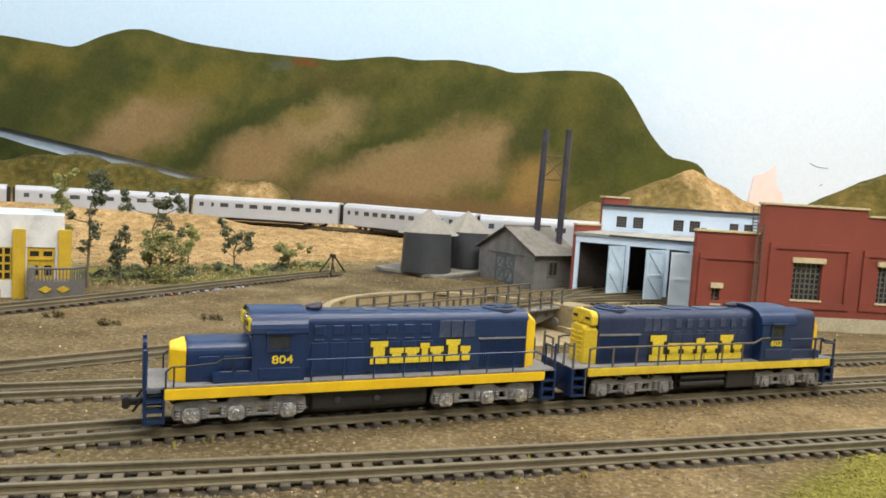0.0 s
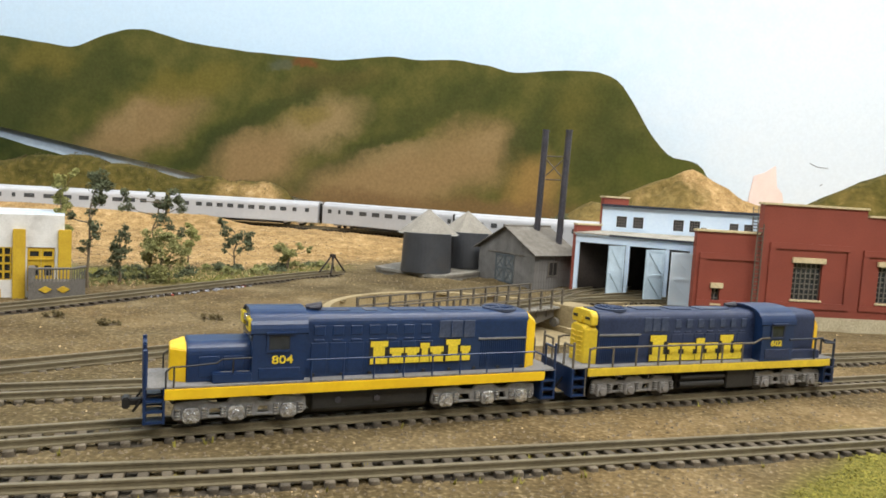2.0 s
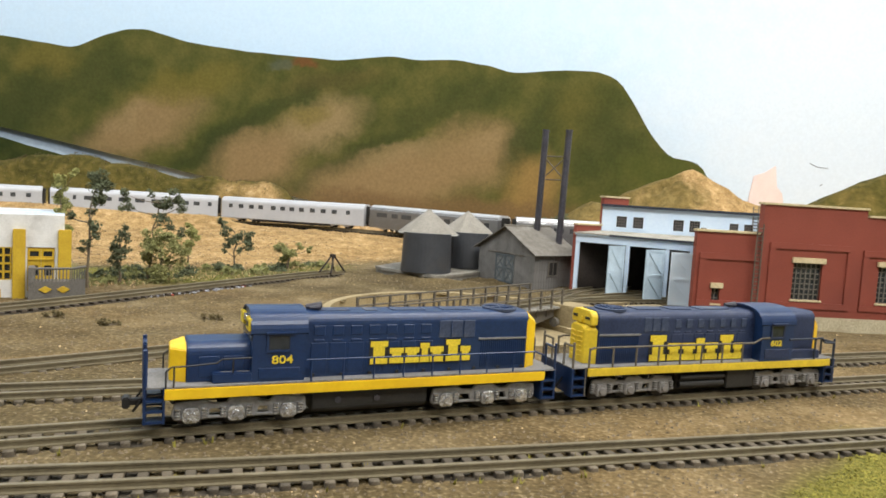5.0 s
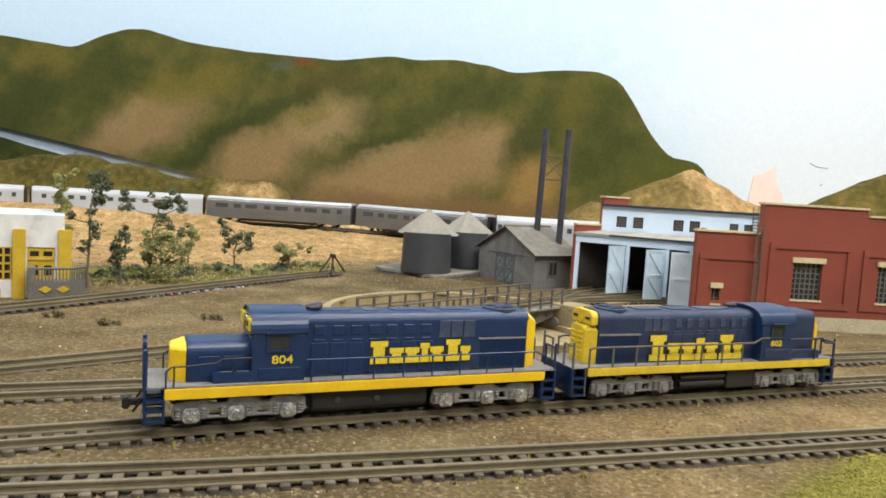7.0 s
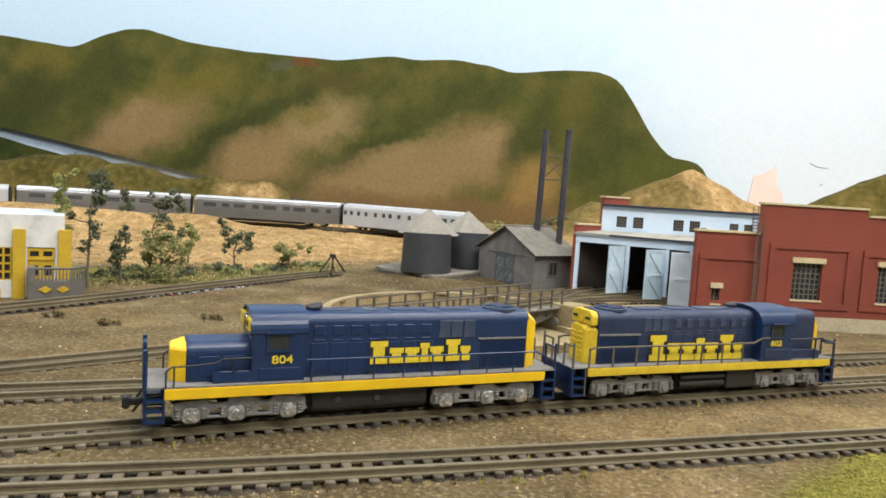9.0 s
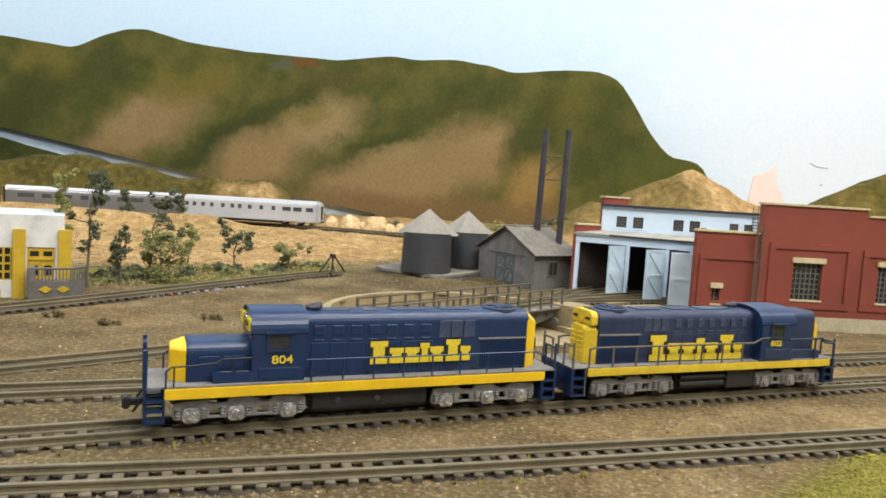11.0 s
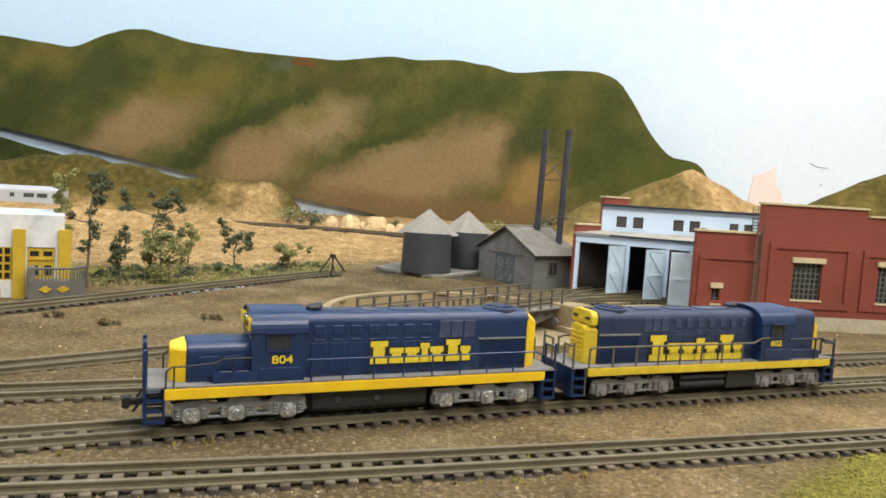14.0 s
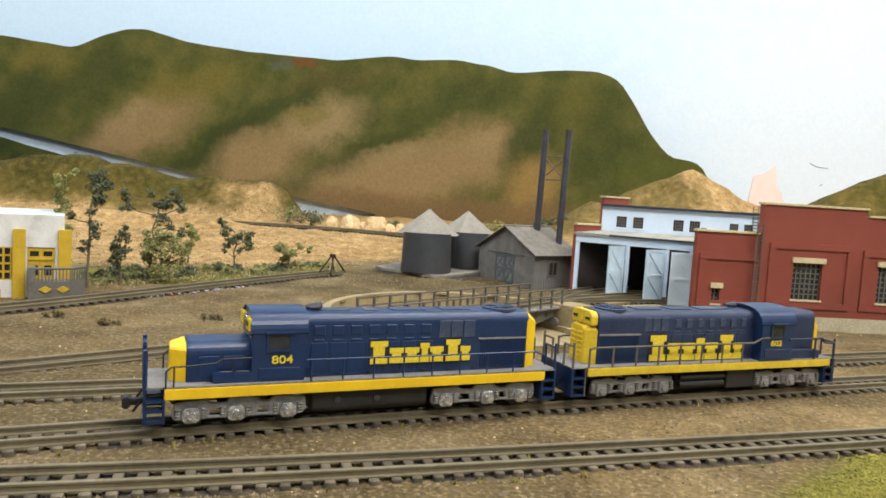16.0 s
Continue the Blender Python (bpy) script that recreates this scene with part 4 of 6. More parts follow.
    a, b = Vector((11.05, 84.96, 0)), Vector((13.5, 83.46, 0))
    for z0, z1 in ((11.6, 11.6), (14.3, 14.3), (11.6, 14.3), (14.3, 11.6)):
        bm = bmesh.new()
        tube(bm, a + Vector((0, 0, z0)), b + Vector((0, 0, z1)), 0.075, 6)
        part("cross_brace", bm, RAILING, s)


def water_tank(x, y, r, z0, eave, apex, rr, label):
    t = thing("water_tank", x, y, 0, 0, label, "water tank", "tanks on the timber platform")
    n = 40
    bm = bmesh.new()
    tube(bm, (0, 0, z0), (0, 0, eave), r * 1.0, n, r * 0.94)
    part("tank_core", bm, TANKSIDE, t)
    bm = bmesh.new()
    w = 2 * math.pi * r / n
    prism(bm, [(-w * 0.47, z0), (w * 0.47, z0), (w * 0.44, eave), (-w * 0.44, eave)], -0.05, 0.05, "y")
    lean = math.atan2(r * 0.06, eave - z0)
    me = part("stave", bm, TANKSIDE, t).data
    t.children[-1].matrix_basis = Matrix.Rotation(0, 4, "Z") @ pose(0, -(r + 0.01) * U, 0, -math.degrees(lean))
    for i in range(1, n):
        piece("stave", me, t, Matrix.Rotation(2 * math.pi * i / n, 4, "Z") @ pose(0, -(r + 0.01), 0, -math.degrees(lean)))
    k = 20
    for i in range(k):
        a0, a1 = 2 * math.pi * i / k, 2 * math.pi * (i + 1) / k
        e = eave - 0.08
        vs = [(rr * math.cos(a0), rr * math.sin(a0), e), (rr * math.cos(a1), rr * math.sin(a1), e), (0.22 * math.cos(a1), 0.22 * math.sin(a1), apex), (0.22 * math.cos(a0), 0.22 * math.sin(a0), apex)]
        raw("roof_panel", vs + [(p, q, z - 0.16) for p, q, z in vs], [(0, 1, 2, 3), (7, 6, 5, 4), (0, 4, 5, 1), (1, 5, 6, 2), (2, 6, 7, 3), (3, 7, 4, 0)], TANKROOF, t)
    bm = bmesh.new()
    for i in range(k):
        a0, a1 = 2 * math.pi * i / k, 2 * math.pi * (i + 1) / k
        tube(bm, (rr * math.cos(a0), rr * math.sin(a0), eave - 0.17), (rr * math.cos(a1), rr * math.sin(a1), eave - 0.17), 0.075, 5)
    part("roof_rim", bm, RIM, t, "pale chipped roof rim")
    bm = bmesh.new()
    tube(bm, (0, 0, apex - 0.1), (0, 0, apex + 0.12), 0.34, 12, 0.2)
    part("roof_cap", bm, TANKROOF, t)


def tank_platform():
    t = thing("tank_platform", 0, 0, 0, 0, "low bleached timber platform under the tanks", "platform")
    deck = [(-7.9, 86.5), (-6.9, 84.4), (-0.95, 79.9), (0.2, 80.4), (5.6, 88.6), (7.8, 97.0), (0.5, 99.5), (-6.0, 91.5)]
    bm = bmesh.new()
    prism(bm, deck, -0.85, 0.10, "z")
    part("deck", bm, DECK, t, bevel=0.05)
    for a, b in zip(deck[:4], deck[1:5]):
        bm = bmesh.new()
        tube(bm, (a[0], a[1], -0.02), (b[0], b[1], -0.02), 0.2, 4)
        part("edge_beam", bm, DECK, t)
    mesh = box_mesh("plank", 0.62, 0.9, 0.06, DECK, 0.02)
    rng = random.Random(14)
    for a, b in zip(deck[:4], deck[1:5]):
        run, n = Vector((b[0] - a[0], b[1] - a[1], 0)), 1
        n = int(run.length / 0.68)
        for i in range(n):
            q = Vector((a[0], a[1], 0.125)) + run * ((i + 0.5) / n) + Vector((-run.y, run.x, 0)).normalized() * 0.55
            piece("plank", mesh, t, Matrix.Translation(q) @ Matrix.Rotation(math.atan2(run.y, run.x) + rng.uniform(-0.04, 0.04), 4, "Z"))


# ---- white and yellow depot ----
def depot():
    t = thing("depot", -29.45, 55.98, 0, 28, "stained white stucco depot with mustard pilasters and doors", "building")
    # local x runs to the left as negative; front faces -y
    H = 5.85
    holes = [(-2.45, -0.95, -0.5, 3.35), (-6.1, -3.55, 0.85, 3.35), (-9.5, -7.4, 0.85, 3.35)]
    bm = bmesh.new()
    wall_with_holes(bm, -15, 0, -1.2, H, [(-2.5, -0.62, 0.0, 3.35)] + holes[1:], 0, 0.45)
    part("front_wall", bm, STUCCO, t)
    bm = bmesh.new()
    box(bm, -15, 0.45, -1.2, 0, 9, 5.2)
    part("body", bm, STUCCO, t)
    bm = bmesh.new()
    box(bm, -15, 8.6, 5.2, 0, 9, H)
    part("parapet", bm, STUCCO, t)
    bm = bmesh.new()
    box(bm, -15.0, 0.45, 5.2, 0.0, 8.6, H - 0.03)
    part("roof", bm, ROOFPALE, t, "pale blue-grey streaked roof")
    for x0, x1 in ((-3.45, -2.6), (-0.42, 0.5)):
        bm = bmesh.new()
        box(bm, x0, -0.35, -1.2, x1, 0.0 if x1 < 0 else 0.35, 4.75)
        part("pilaster", bm, MUSTARD, t, bevel=0.05)
    # double door with transoms
    for x0 in (-2.48, -1.56):
        bm = bmesh.new()
        wall_with_holes(bm, x0, x0 + 0.90, 0.0, 3.3, [(x0 + 0.2, x0 + 0.72, 1.15, 1.95), (x0 + 0.15, x0 + 0.76, 2.65, 3.05)], 0.08, 0.2)
        d = part("door", bm, MUSTARD, t)
        bm = bmesh.new()
        box(bm, x0 + 0.05, 0.21, 0.05, x0 + 0.85, 0.24, 3.25)
        part("pane", bm, DARKGLASS, d)
        bm = bmesh.new()
        box(bm, x0, -0.02, 2.38, x0 + 0.90, 0.09, 2.5)
        part("rail", bm, MUSTARD, d)
    for x0 in (-5.55, -9.5):
        bm = bmesh.new()
        w, z0, z1 = 2.0, 0.85, 3.35
        for r in ((x0 - 0.55, z0, x0 + 0.1, z1),) if x0 < -7 else ():
            box(bm, r[0], 0.05, r[1], r[2], 0.2, r[3])
        for i in range(5):
            x = x0 + w * i / 4
            box(bm, x - 0.07, 0.0, z0, x + 0.07, 0.2, z1)
        for i in range(5):
            z = z0 + (z1 - z0) * i / 4
            box(bm, x0 - 0.06, 0.01, z - 0.07, x0 + w + 0.06, 0.19, z + 0.07)
        f = part("window", bm, MUSTARD, t)
        bm = bmesh.new()
        box(bm, x0 - 0.5, 0.22, z0, x0 + w + 0.05, 0.25, z1)
        part("pane", bm, DARKGLASS, f)
    bm = bmesh.new()
    for r in ((-6.3, -0.55, -4.2, -0.43), (-6.3, 0.05, -4.2, 0.17), (-4.32, -0.43, -4.2, 0.05), (-5.3, -0.43, -5.2, 0.05)):
        box(bm, r[0], -0.05, r[1], r[2], 0.03, r[3])
    low = part("basement_window", bm, MUSTARD, t)
    bm = bmesh.new()
    box(bm, -6.3, -0.02, -0.43, -4.32, 0.01, 0.05)
    part("pane", bm, DARKGLASS, low)
    # grey terrace with railing and yellow diamonds
    p = thing("terrace", -29.05, 56.35, 0, 28, "warm grey terrace block with railing and yellow diamond plaques", "terrace")
    face = [(-2.6, -1.9), (-0.1, -1.9), (1.0, -0.4), (1.0, -0.36), (-2.6, -0.36)]
    bm = bmesh.new()
    prism(bm, face, -1.1, 0.95, "z")
    part("base", bm, GREYPAINT, p, bevel=0.03)
    posts = [(-2.45 + i * 0.235, -1.8) for i in range(11)] + [(0.02 + i * 0.18, -1.72 + i * 0.25) for i in range(6)]
    mesh = box_mesh("baluster", 0.09, 0.09, 0.95, GREYPAINT)
    for x, y in posts:
        piece("baluster", mesh, p, pose(x, y, 1.42))
    for a, b in (((-2.55, -1.8), (-0.08, -1.8)), ((-0.08, -1.8), (0.98, -0.42))):
        bm = bmesh.new()
        tube(bm, (a[0], a[1], 1.92), (b[0], b[1], 1.92), 0.10, 6)
        part("top_rail", bm, GREYPAINT, p)
    bm = bmesh.new()
    box(bm, -2.9, -1.95, -1.1, -2.45, -0.36, 2.0)
    part("newel", bm, GREYPAINT, p, bevel=0.03)
    for x in (-1.75, -0.55):
        bm = bmesh.new()
        prism(bm, [(x - 0.45, 0.35), (x, 0.08), (x + 0.45, 0.35), (x, 0.62)], -1.99, -1.89, "y")
        part("diamond_plaque", bm, MUSTARD, p, "yellow diamond plaque")


room()
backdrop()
track("weathered brown track nearest the layout's edge", T1)
track("weathered brown track under the two diesel locomotives", T2)
track("weathered dark track behind the locomotives", T3)
track("half buried track leading to the turntable", T4, -0.16, tie_skip=0.25)
track("spur track with dark ties ending at a bumper post", T5, tie_mat=TIEFAR)
buffer_stop(-12.45, 78.8, 60)
turntable()
for sx, sy in ((17.4, 80.31), (21.4, 76.78), (24.4, 74.22)):
    d = Vector((sx - 10.2, sy - 67.47)).normalized()
    far_end = (sx + d.x * 6 + 3.0, sy + d.y * 3 + 1.0)
    track("engine house stall track", smooth_path([(10.4, 67.69), (0.5 * (10.4 + sx), 0.5 * (67.69 + sy)), (sx, sy), far_end], 2))
engine_house()
boiler_shed()
water_tank(-1.88, 86.3, 2.92, 0.10, 4.57, 7.16, 3.58, "dark grey round tank with conical tan roof")
water_tank(2.98, 93.6, 2.78, 0.10, 4.5, 7.0, 3.44, "dark grey round tank standing behind another, conical tan roof")
tank_platform()
depot()
line_pts = np.array([on_line(s) for s in np.arange(-120, 150, 0.25)])
track("main line track on a low embankment across the field", line_pts, np.array([line_z(s) for s in np.arange(-120, 150, 0.25)]), 0.75, stuff=True, tie_mat=TIEFAR)


# ---- diesel locomotives ----
def handrail(parent, pts, z, posts, material, r=0.045):
    bm = bmesh.new()
    for a, b in zip(pts, pts[1:]):
        tube(bm, a, b, r, 6)
    part("handrail", bm, material, parent)
    for x, y, za, zb in posts:
        bm = bmesh.new()
        tube(bm, (x, y, za), (x, y, zb), r, 6)
        part("stanchion", bm, material, parent)


def truck(parent, x0, x1, material, bright, axles):
    """A three-axle truck: side frames with axle boxes, equaliser and wheels."""
    mid = 0.5 * (x0 + x1)
    t = thing("truck", mid, 0, 0)
    t.parent = parent
    h = 0.5 * (x1 - x0)
    ax = [a - mid for a in axles]
    for side in (-1, 1):
        bm = bmesh.new()
        y0, y1 = sorted((side * 0.98, side * 1.16))
        top = [(-h, 0.55), (-h * 0.96, 1.05), (-h * 0.55, 1.12), (-h * 0.40, 0.98), (-h * 0.22, 0.98), (-h * 0.15, 1.15), (h * 0.16, 1.15), (h * 0.28, 0.98), (h * 0.42, 0.98), (h * 0.52, 1.15), (h * 0.98, 1.05), (h, 0.55)]
        low = [(h * 0.93, 0.36), (h * 0.42, 0.36), (h * 0.40, 0.76), (h * 0.26, 0.76), (h * 0.22, 0.36), (-h * 0.25, 0.36), (-h * 0.29, 0.76), (-h * 0.46, 0.76), (-h * 0.48, 0.36), (-h * 0.96, 0.36)]
        prism(bm, top + low, y0, y1, "y")
        f = part("side_frame", bm, material, t, bevel=0.03)
        for a in ax:
            bm = bmesh.new()
            ya, yb = sorted((side * 1.16, side * 1.32))
            prism(bm, [(a - 0.26, 0.28), (a + 0.26, 0.28), (a + 0.34, 0.5), (a + 0.26, 0.86), (a - 0.26, 0.86), (a - 0.34, 0.5)], ya, yb, "y")
            part("axle_box", bm, bright, f, bevel=0.05)
            bm = bmesh.new()
            for dx in (-0.48, 0.48):
                for k in range(4):
                    tube(bm, (a + dx, side * 1.20, 0.46 + 0.11 * k), (a + dx, side * 1.20, 0.52 + 0.11 * k), 0.13, 8)
            part("coil_spring", bm, bright, f, kind="stuff")
            bm = bmesh.new()
            tube(bm, (a, side * 1.30, 0.55), (a, side * 1.40, 0.55), 0.19, 12, 0.15)
            part("journal_cap", bm, bright, f)
        bm = bmesh.new()
        for a, b in ((ax[0], ax[1]), (ax[1], ax[2])):
            m = 0.5 * (a + b)
            box(bm, m - 0.55, min(side * 1.10, side * 1.2), 0.40, m + 0.55, max(side * 1.10, side * 1.2), 0.52)
        part("equaliser", bm, material, f, bevel=0.03)
    for a in ax:
        w = bmesh.new()
        for sy in (-0.72, 0.72):
            tube(w, (a, sy - 0.08, 0.48), (a, sy + 0.08, 0.48), 0.48, 20)
            tube(w, (a, sy - 0.10 * (1 if sy > 0 else -1), 0.48), (a, sy - 0.06 * (1 if sy > 0 else -1), 0.48), 0.54, 20)
        tube(w, (a, -0.7, 0.48), (a, 0.7, 0.48), 0.09, 8)
        part("wheelset", w, BLACK, t)
    return t


def hood_section(bm, x0, x1, z0, z1, half, round_=0.3):
    arc = [(half - round_ + round_ * math.cos(a), z1 - round_ * 1.1 + round_ * 1.1 * math.sin(a)) for a in (0.0, 0.26, 0.52, 0.79, 1.05, 1.31, 1.571)]
    prism(bm, [(-half, z0), (half, z0)] + arc + [(-y, z) for y, z in arc[::-1]], x0, x1, "x")


def end_cap(bm, x0, x1, z0, z1, half, top=0.55, cham=0.35):
    """The tapered yellow end of a hood, which narrows and leans back towards x1."""
    s = 1 if x1 > x0 else -1
    a = [(-half, z0), (half, z0), (half, z1 - 0.25), (half - 0.28, z1), (-half + 0.28, z1), (-half, z1 - 0.25)]
    b = [(-half + cham, z0), (half - cham, z0), (half - cham, z1 - top - 0.1), (half - cham - 0.2, z1 - top), (-half + cham + 0.2, z1 - top), (-half + cham, z1 - top - 0.1)]
    va, vb = [bm.verts.new((x0, y, z)) for y, z in a], [bm.verts.new((x1, y, z)) for y, z in b]
    n = len(a)
    for i in range(n):
        bm.faces.new((va[i], va[(i + 1) % n], vb[(i + 1) % n], vb[i]))
    bm.faces.new(va)
    bm.faces.new(vb)


def lettering_bars(parent, x0, x1, z0, z1, y, drop=0.0):
    """The railway's name as plain yellow waisted blocks of the letters' sizes, each on a dark outline plate."""
    w, h = x1 - x0, z1 - z0
    spans = [(0.00, 0.165, 1.0), (0.185, 0.32, 0.68), (0.335, 0.475, 0.68), (0.485, 0.575, 0.86), (0.585, 0.72, 0.68), (0.745, 0.89, 0.98), (0.895, 1.0, 0.66)]
    for a, b, k in spans:
        X0, X1 = x0 + a * w, x0 + b * w
        Z0 = z0 + drop * a
        Z1 = Z0 + k * h
        q, bar = (X1 - X0), 0.24 * h
        bm = bmesh.new()
        box(bm, X0 - 0.04, y - 0.012, Z0 - 0.05, X1 + 0.03, y, Z1 + 0.03)
        plate = part("lettering_outline", bm, BLACK, parent, "dark outline plate behind the lettering")
        bm = bmesh.new()
        prism(bm, [(X0, Z0), (X1, Z0), (X1, Z0 + bar), (X1 - 0.17 * q, Z0 + bar), (X1 - 0.17 * q, Z1 - bar), (X1, Z1 - bar), (X1, Z1), (X0, Z1), (X0, Z1 - bar), (X0 + 0.17 * q, Z1 - bar), (X0 + 0.17 * q, Z0 + bar), (X0, Z0 + bar)], y - 0.035, y - 0.012, "y")
        part("lettering_block", bm, BRIGHT, plate, "yellow lettering block")


def number(parent, text, x, y, z, size, turn=(90, 0, 0)):
    cu = bpy.data.curves.new("number", "FONT")
    cu.body, cu.size, cu.extrude, cu.offset = text, size * U, 0.015 * U, 0.014 * size * U
    cu.align_x = "CENTER"
    ob = new("number", cu)
    me = bpy.data.meshes.new_from_object(ob.evaluated_get(bpy.context.evaluated_depsgraph_get()))
    bpy.data.objects.remove(ob)
    me.transform(Matrix.Diagonal((1.25, 1, 1, 1)))
    me.materials.append(BRIGHT)
    o = new("road_number", me)
    o.parent = parent
    o.matrix_basis = pose(x * U, y * U, z * U, *turn)
    return o


def steps_unit(parent, x0, x1, side, material):
    bm = bmesh.new()
    y0, y1 = sorted((side * 0.85, side * 1.47))
    for x in (x0, x1):
        box(bm, x - 0.04, y0, 0.38, x + 0.04, y1, 1.72)
    for z in (0.40, 0.80, 1.20):
        box(bm, min(x0, x1) + 0.04, y0, z, max(x0, x1) - 0.04, y1, z + 0.08)
    part("step_well", bm, material, parent)


def panel_row(parent, x0, x1, n, z0, z1, y, material, gap=0.12, name="hood_door"):
    w = (x1 - x0) / n
    mesh = box_mesh(name, w - gap, 0.05, z1 - z0, material, 0.018)
    for i in range(n):
        piece(name, mesh, parent, pose(x0 + (i + 0.5) * w, y, 0.5 * (z0 + z1)))


def platform_end(t, end, sg, top, rails, rail_r, high):
    """Pilot, steps, coupler and railings at one end of a locomotive; end is its outer face, sg points outwards."""
    bm = bmesh.new()
    a, b = sorted((end, end - sg * 0.12))
    box(bm, a, -1.30, 0.45, b, 1.30, top)
    part("pilot", bm, BLUE, t, bevel=0.04)
    for s in (-1, 1):
        steps_unit(t, end - sg * 0.04, end - sg * 0.72, s, BLUE)
        handrail(t, [(end - sg * 0.05, s * 1.38, high), (end - sg * 0.05, s * 0.55, high)], 0, [(end - sg * 0.05, s * 1.38, top, high + 0.2), (end - sg * 0.05, s * 0.55, top, high)], rails, rail_r)
        bm = bmesh.new()
        tube(bm, (end - sg * 0.70, s * 1.49, 0.42), (end - sg * 0.70, s * 1.49, 1.75), 0.035, 6)
        part("grab_iron", bm, rails, t)
    bm = bmesh.new()
    a, b = sorted((end, end + sg * 0.50))
    box(bm, a, -0.16, 0.75, b, 0.16, 1.0)
    a, b = sorted((end + sg * 0.45, end + sg * 0.72))
    box(bm, a, -0.28, 0.66, b, 0.28, 1.1)
    part("coupler", bm, BLACK, t, bevel=0.05)
    bm = bmesh.new()
    for y in (-0.62, 0.62):
        for k in range(5):
            u = k / 5
            tube(bm, (end + sg * 0.35 * math.sin(math.pi * u), y, 1.15 - 0.5 * math.sin(math.pi * u)), (end + sg * 0.35 * math.sin(math.pi * (u + 0.2)), y, 1.15 - 0.5 * math.sin(math.pi * (u + 0.2))), 0.05, 6)
    part("air_hose", bm, BLACK, t, kind="stuff")


def roof_fan(t, x, z, r):
    bm = bmesh.new()
    n = 24
    prof = [(r, z - 0.06), (r * 1.0, z + 0.07), (r * 0.9, z + 0.10), (r * 0.82, z + 0.02), (0.05, z + 0.01)]
    rings = [[bm.verts.new((x + a * math.cos(2 * math.pi * i / n), a * math.sin(2 * math.pi * i / n), b)) for i in range(n)] for a, b in prof]
    for ra, rb in zip(rings, rings[1:]):
        for i in range(n):
            bm.faces.new((ra[i], ra[(i + 1) % n], rb[(i + 1) % n], rb[i]))
    fan = part("roof_fan", bm, DUSTYBLUE, t, "dusty blue roof fan")
    bm = bmesh.new()
    for k in range(5):
        a = math.pi * k / 5
        tube(bm, (x - r * 0.85 * math.cos(a), -r * 0.85 * math.sin(a), z + 0.06), (x + r * 0.85 * math.cos(a), r * 0.85 * math.sin(a), z + 0.06), 0.025, 5)
    part("fan_guard", bm, BLUE, fan, kind="stuff")


def cab_shell(t, x0, x1, half, sill, eave, crown, over):
    """A cab with an arched roof that laps over its ends by over."""
    arch = [(half * math.copysign(abs(math.cos(a)) ** 0.75, math.cos(a)), eave + (crown - eave) * math.sin(a) ** 0.9) for a in [math.pi * k / 18 for k in range(19)]]
    bm = bmesh.new()
    prism(bm, [(-half, sill), (half, sill)] + arch, x0, x1, "x")
    part("cab", bm, BLUE, t)
    outer = [(y * 1.03, z + 0.05) for y, z in arch]
    bm = bmesh.new()
    prism(bm, outer + [(y * 0.97, z - 0.03) for y, z in arch[::-1]], x0 - over, x1 + over, "x")
    part("cab_roof", bm, BLUE, t)


def cab_window(t, x0, x1, z0, z1, y, s, frame_mat, shade):
    bm = bmesh.new()
    a, b = sorted((s * (y - 0.02), s * (y + 0.02)))
    box(bm, x0, a, z0, x1, b, z1)
    w = part("cab_window", bm, DARKGLASS, t, "dark glazed cab window")
    bm = bmesh.new()
    a, b = sorted((s * y, s * (y + 0.05)))
    for r in ((x0 - 0.1, z0 - 0.1, x0, z1 + 0.08), (x1, z0 - 0.1, x1 + 0.1, z1 + 0.08), (x0, z1, x1, z1 + 0.08), (x0, z0 - 0.1, x1, z0)):
        box(bm, r[0], a, r[1], r[2], b, r[3])
    part("window_frame", bm, frame_mat, w)
    bm = bmesh.new()
    a, b = sorted((s * y, s * (y + shade)))
    prism(bm, [(a, z1 + 0.10), (b, z1 + 0.10), (b, z1 + 0.16), (a, z1 + 0.16)], x0 - 0.12, x1 + 0.2, "x")
    part("sunshade", bm, frame_mat, t)


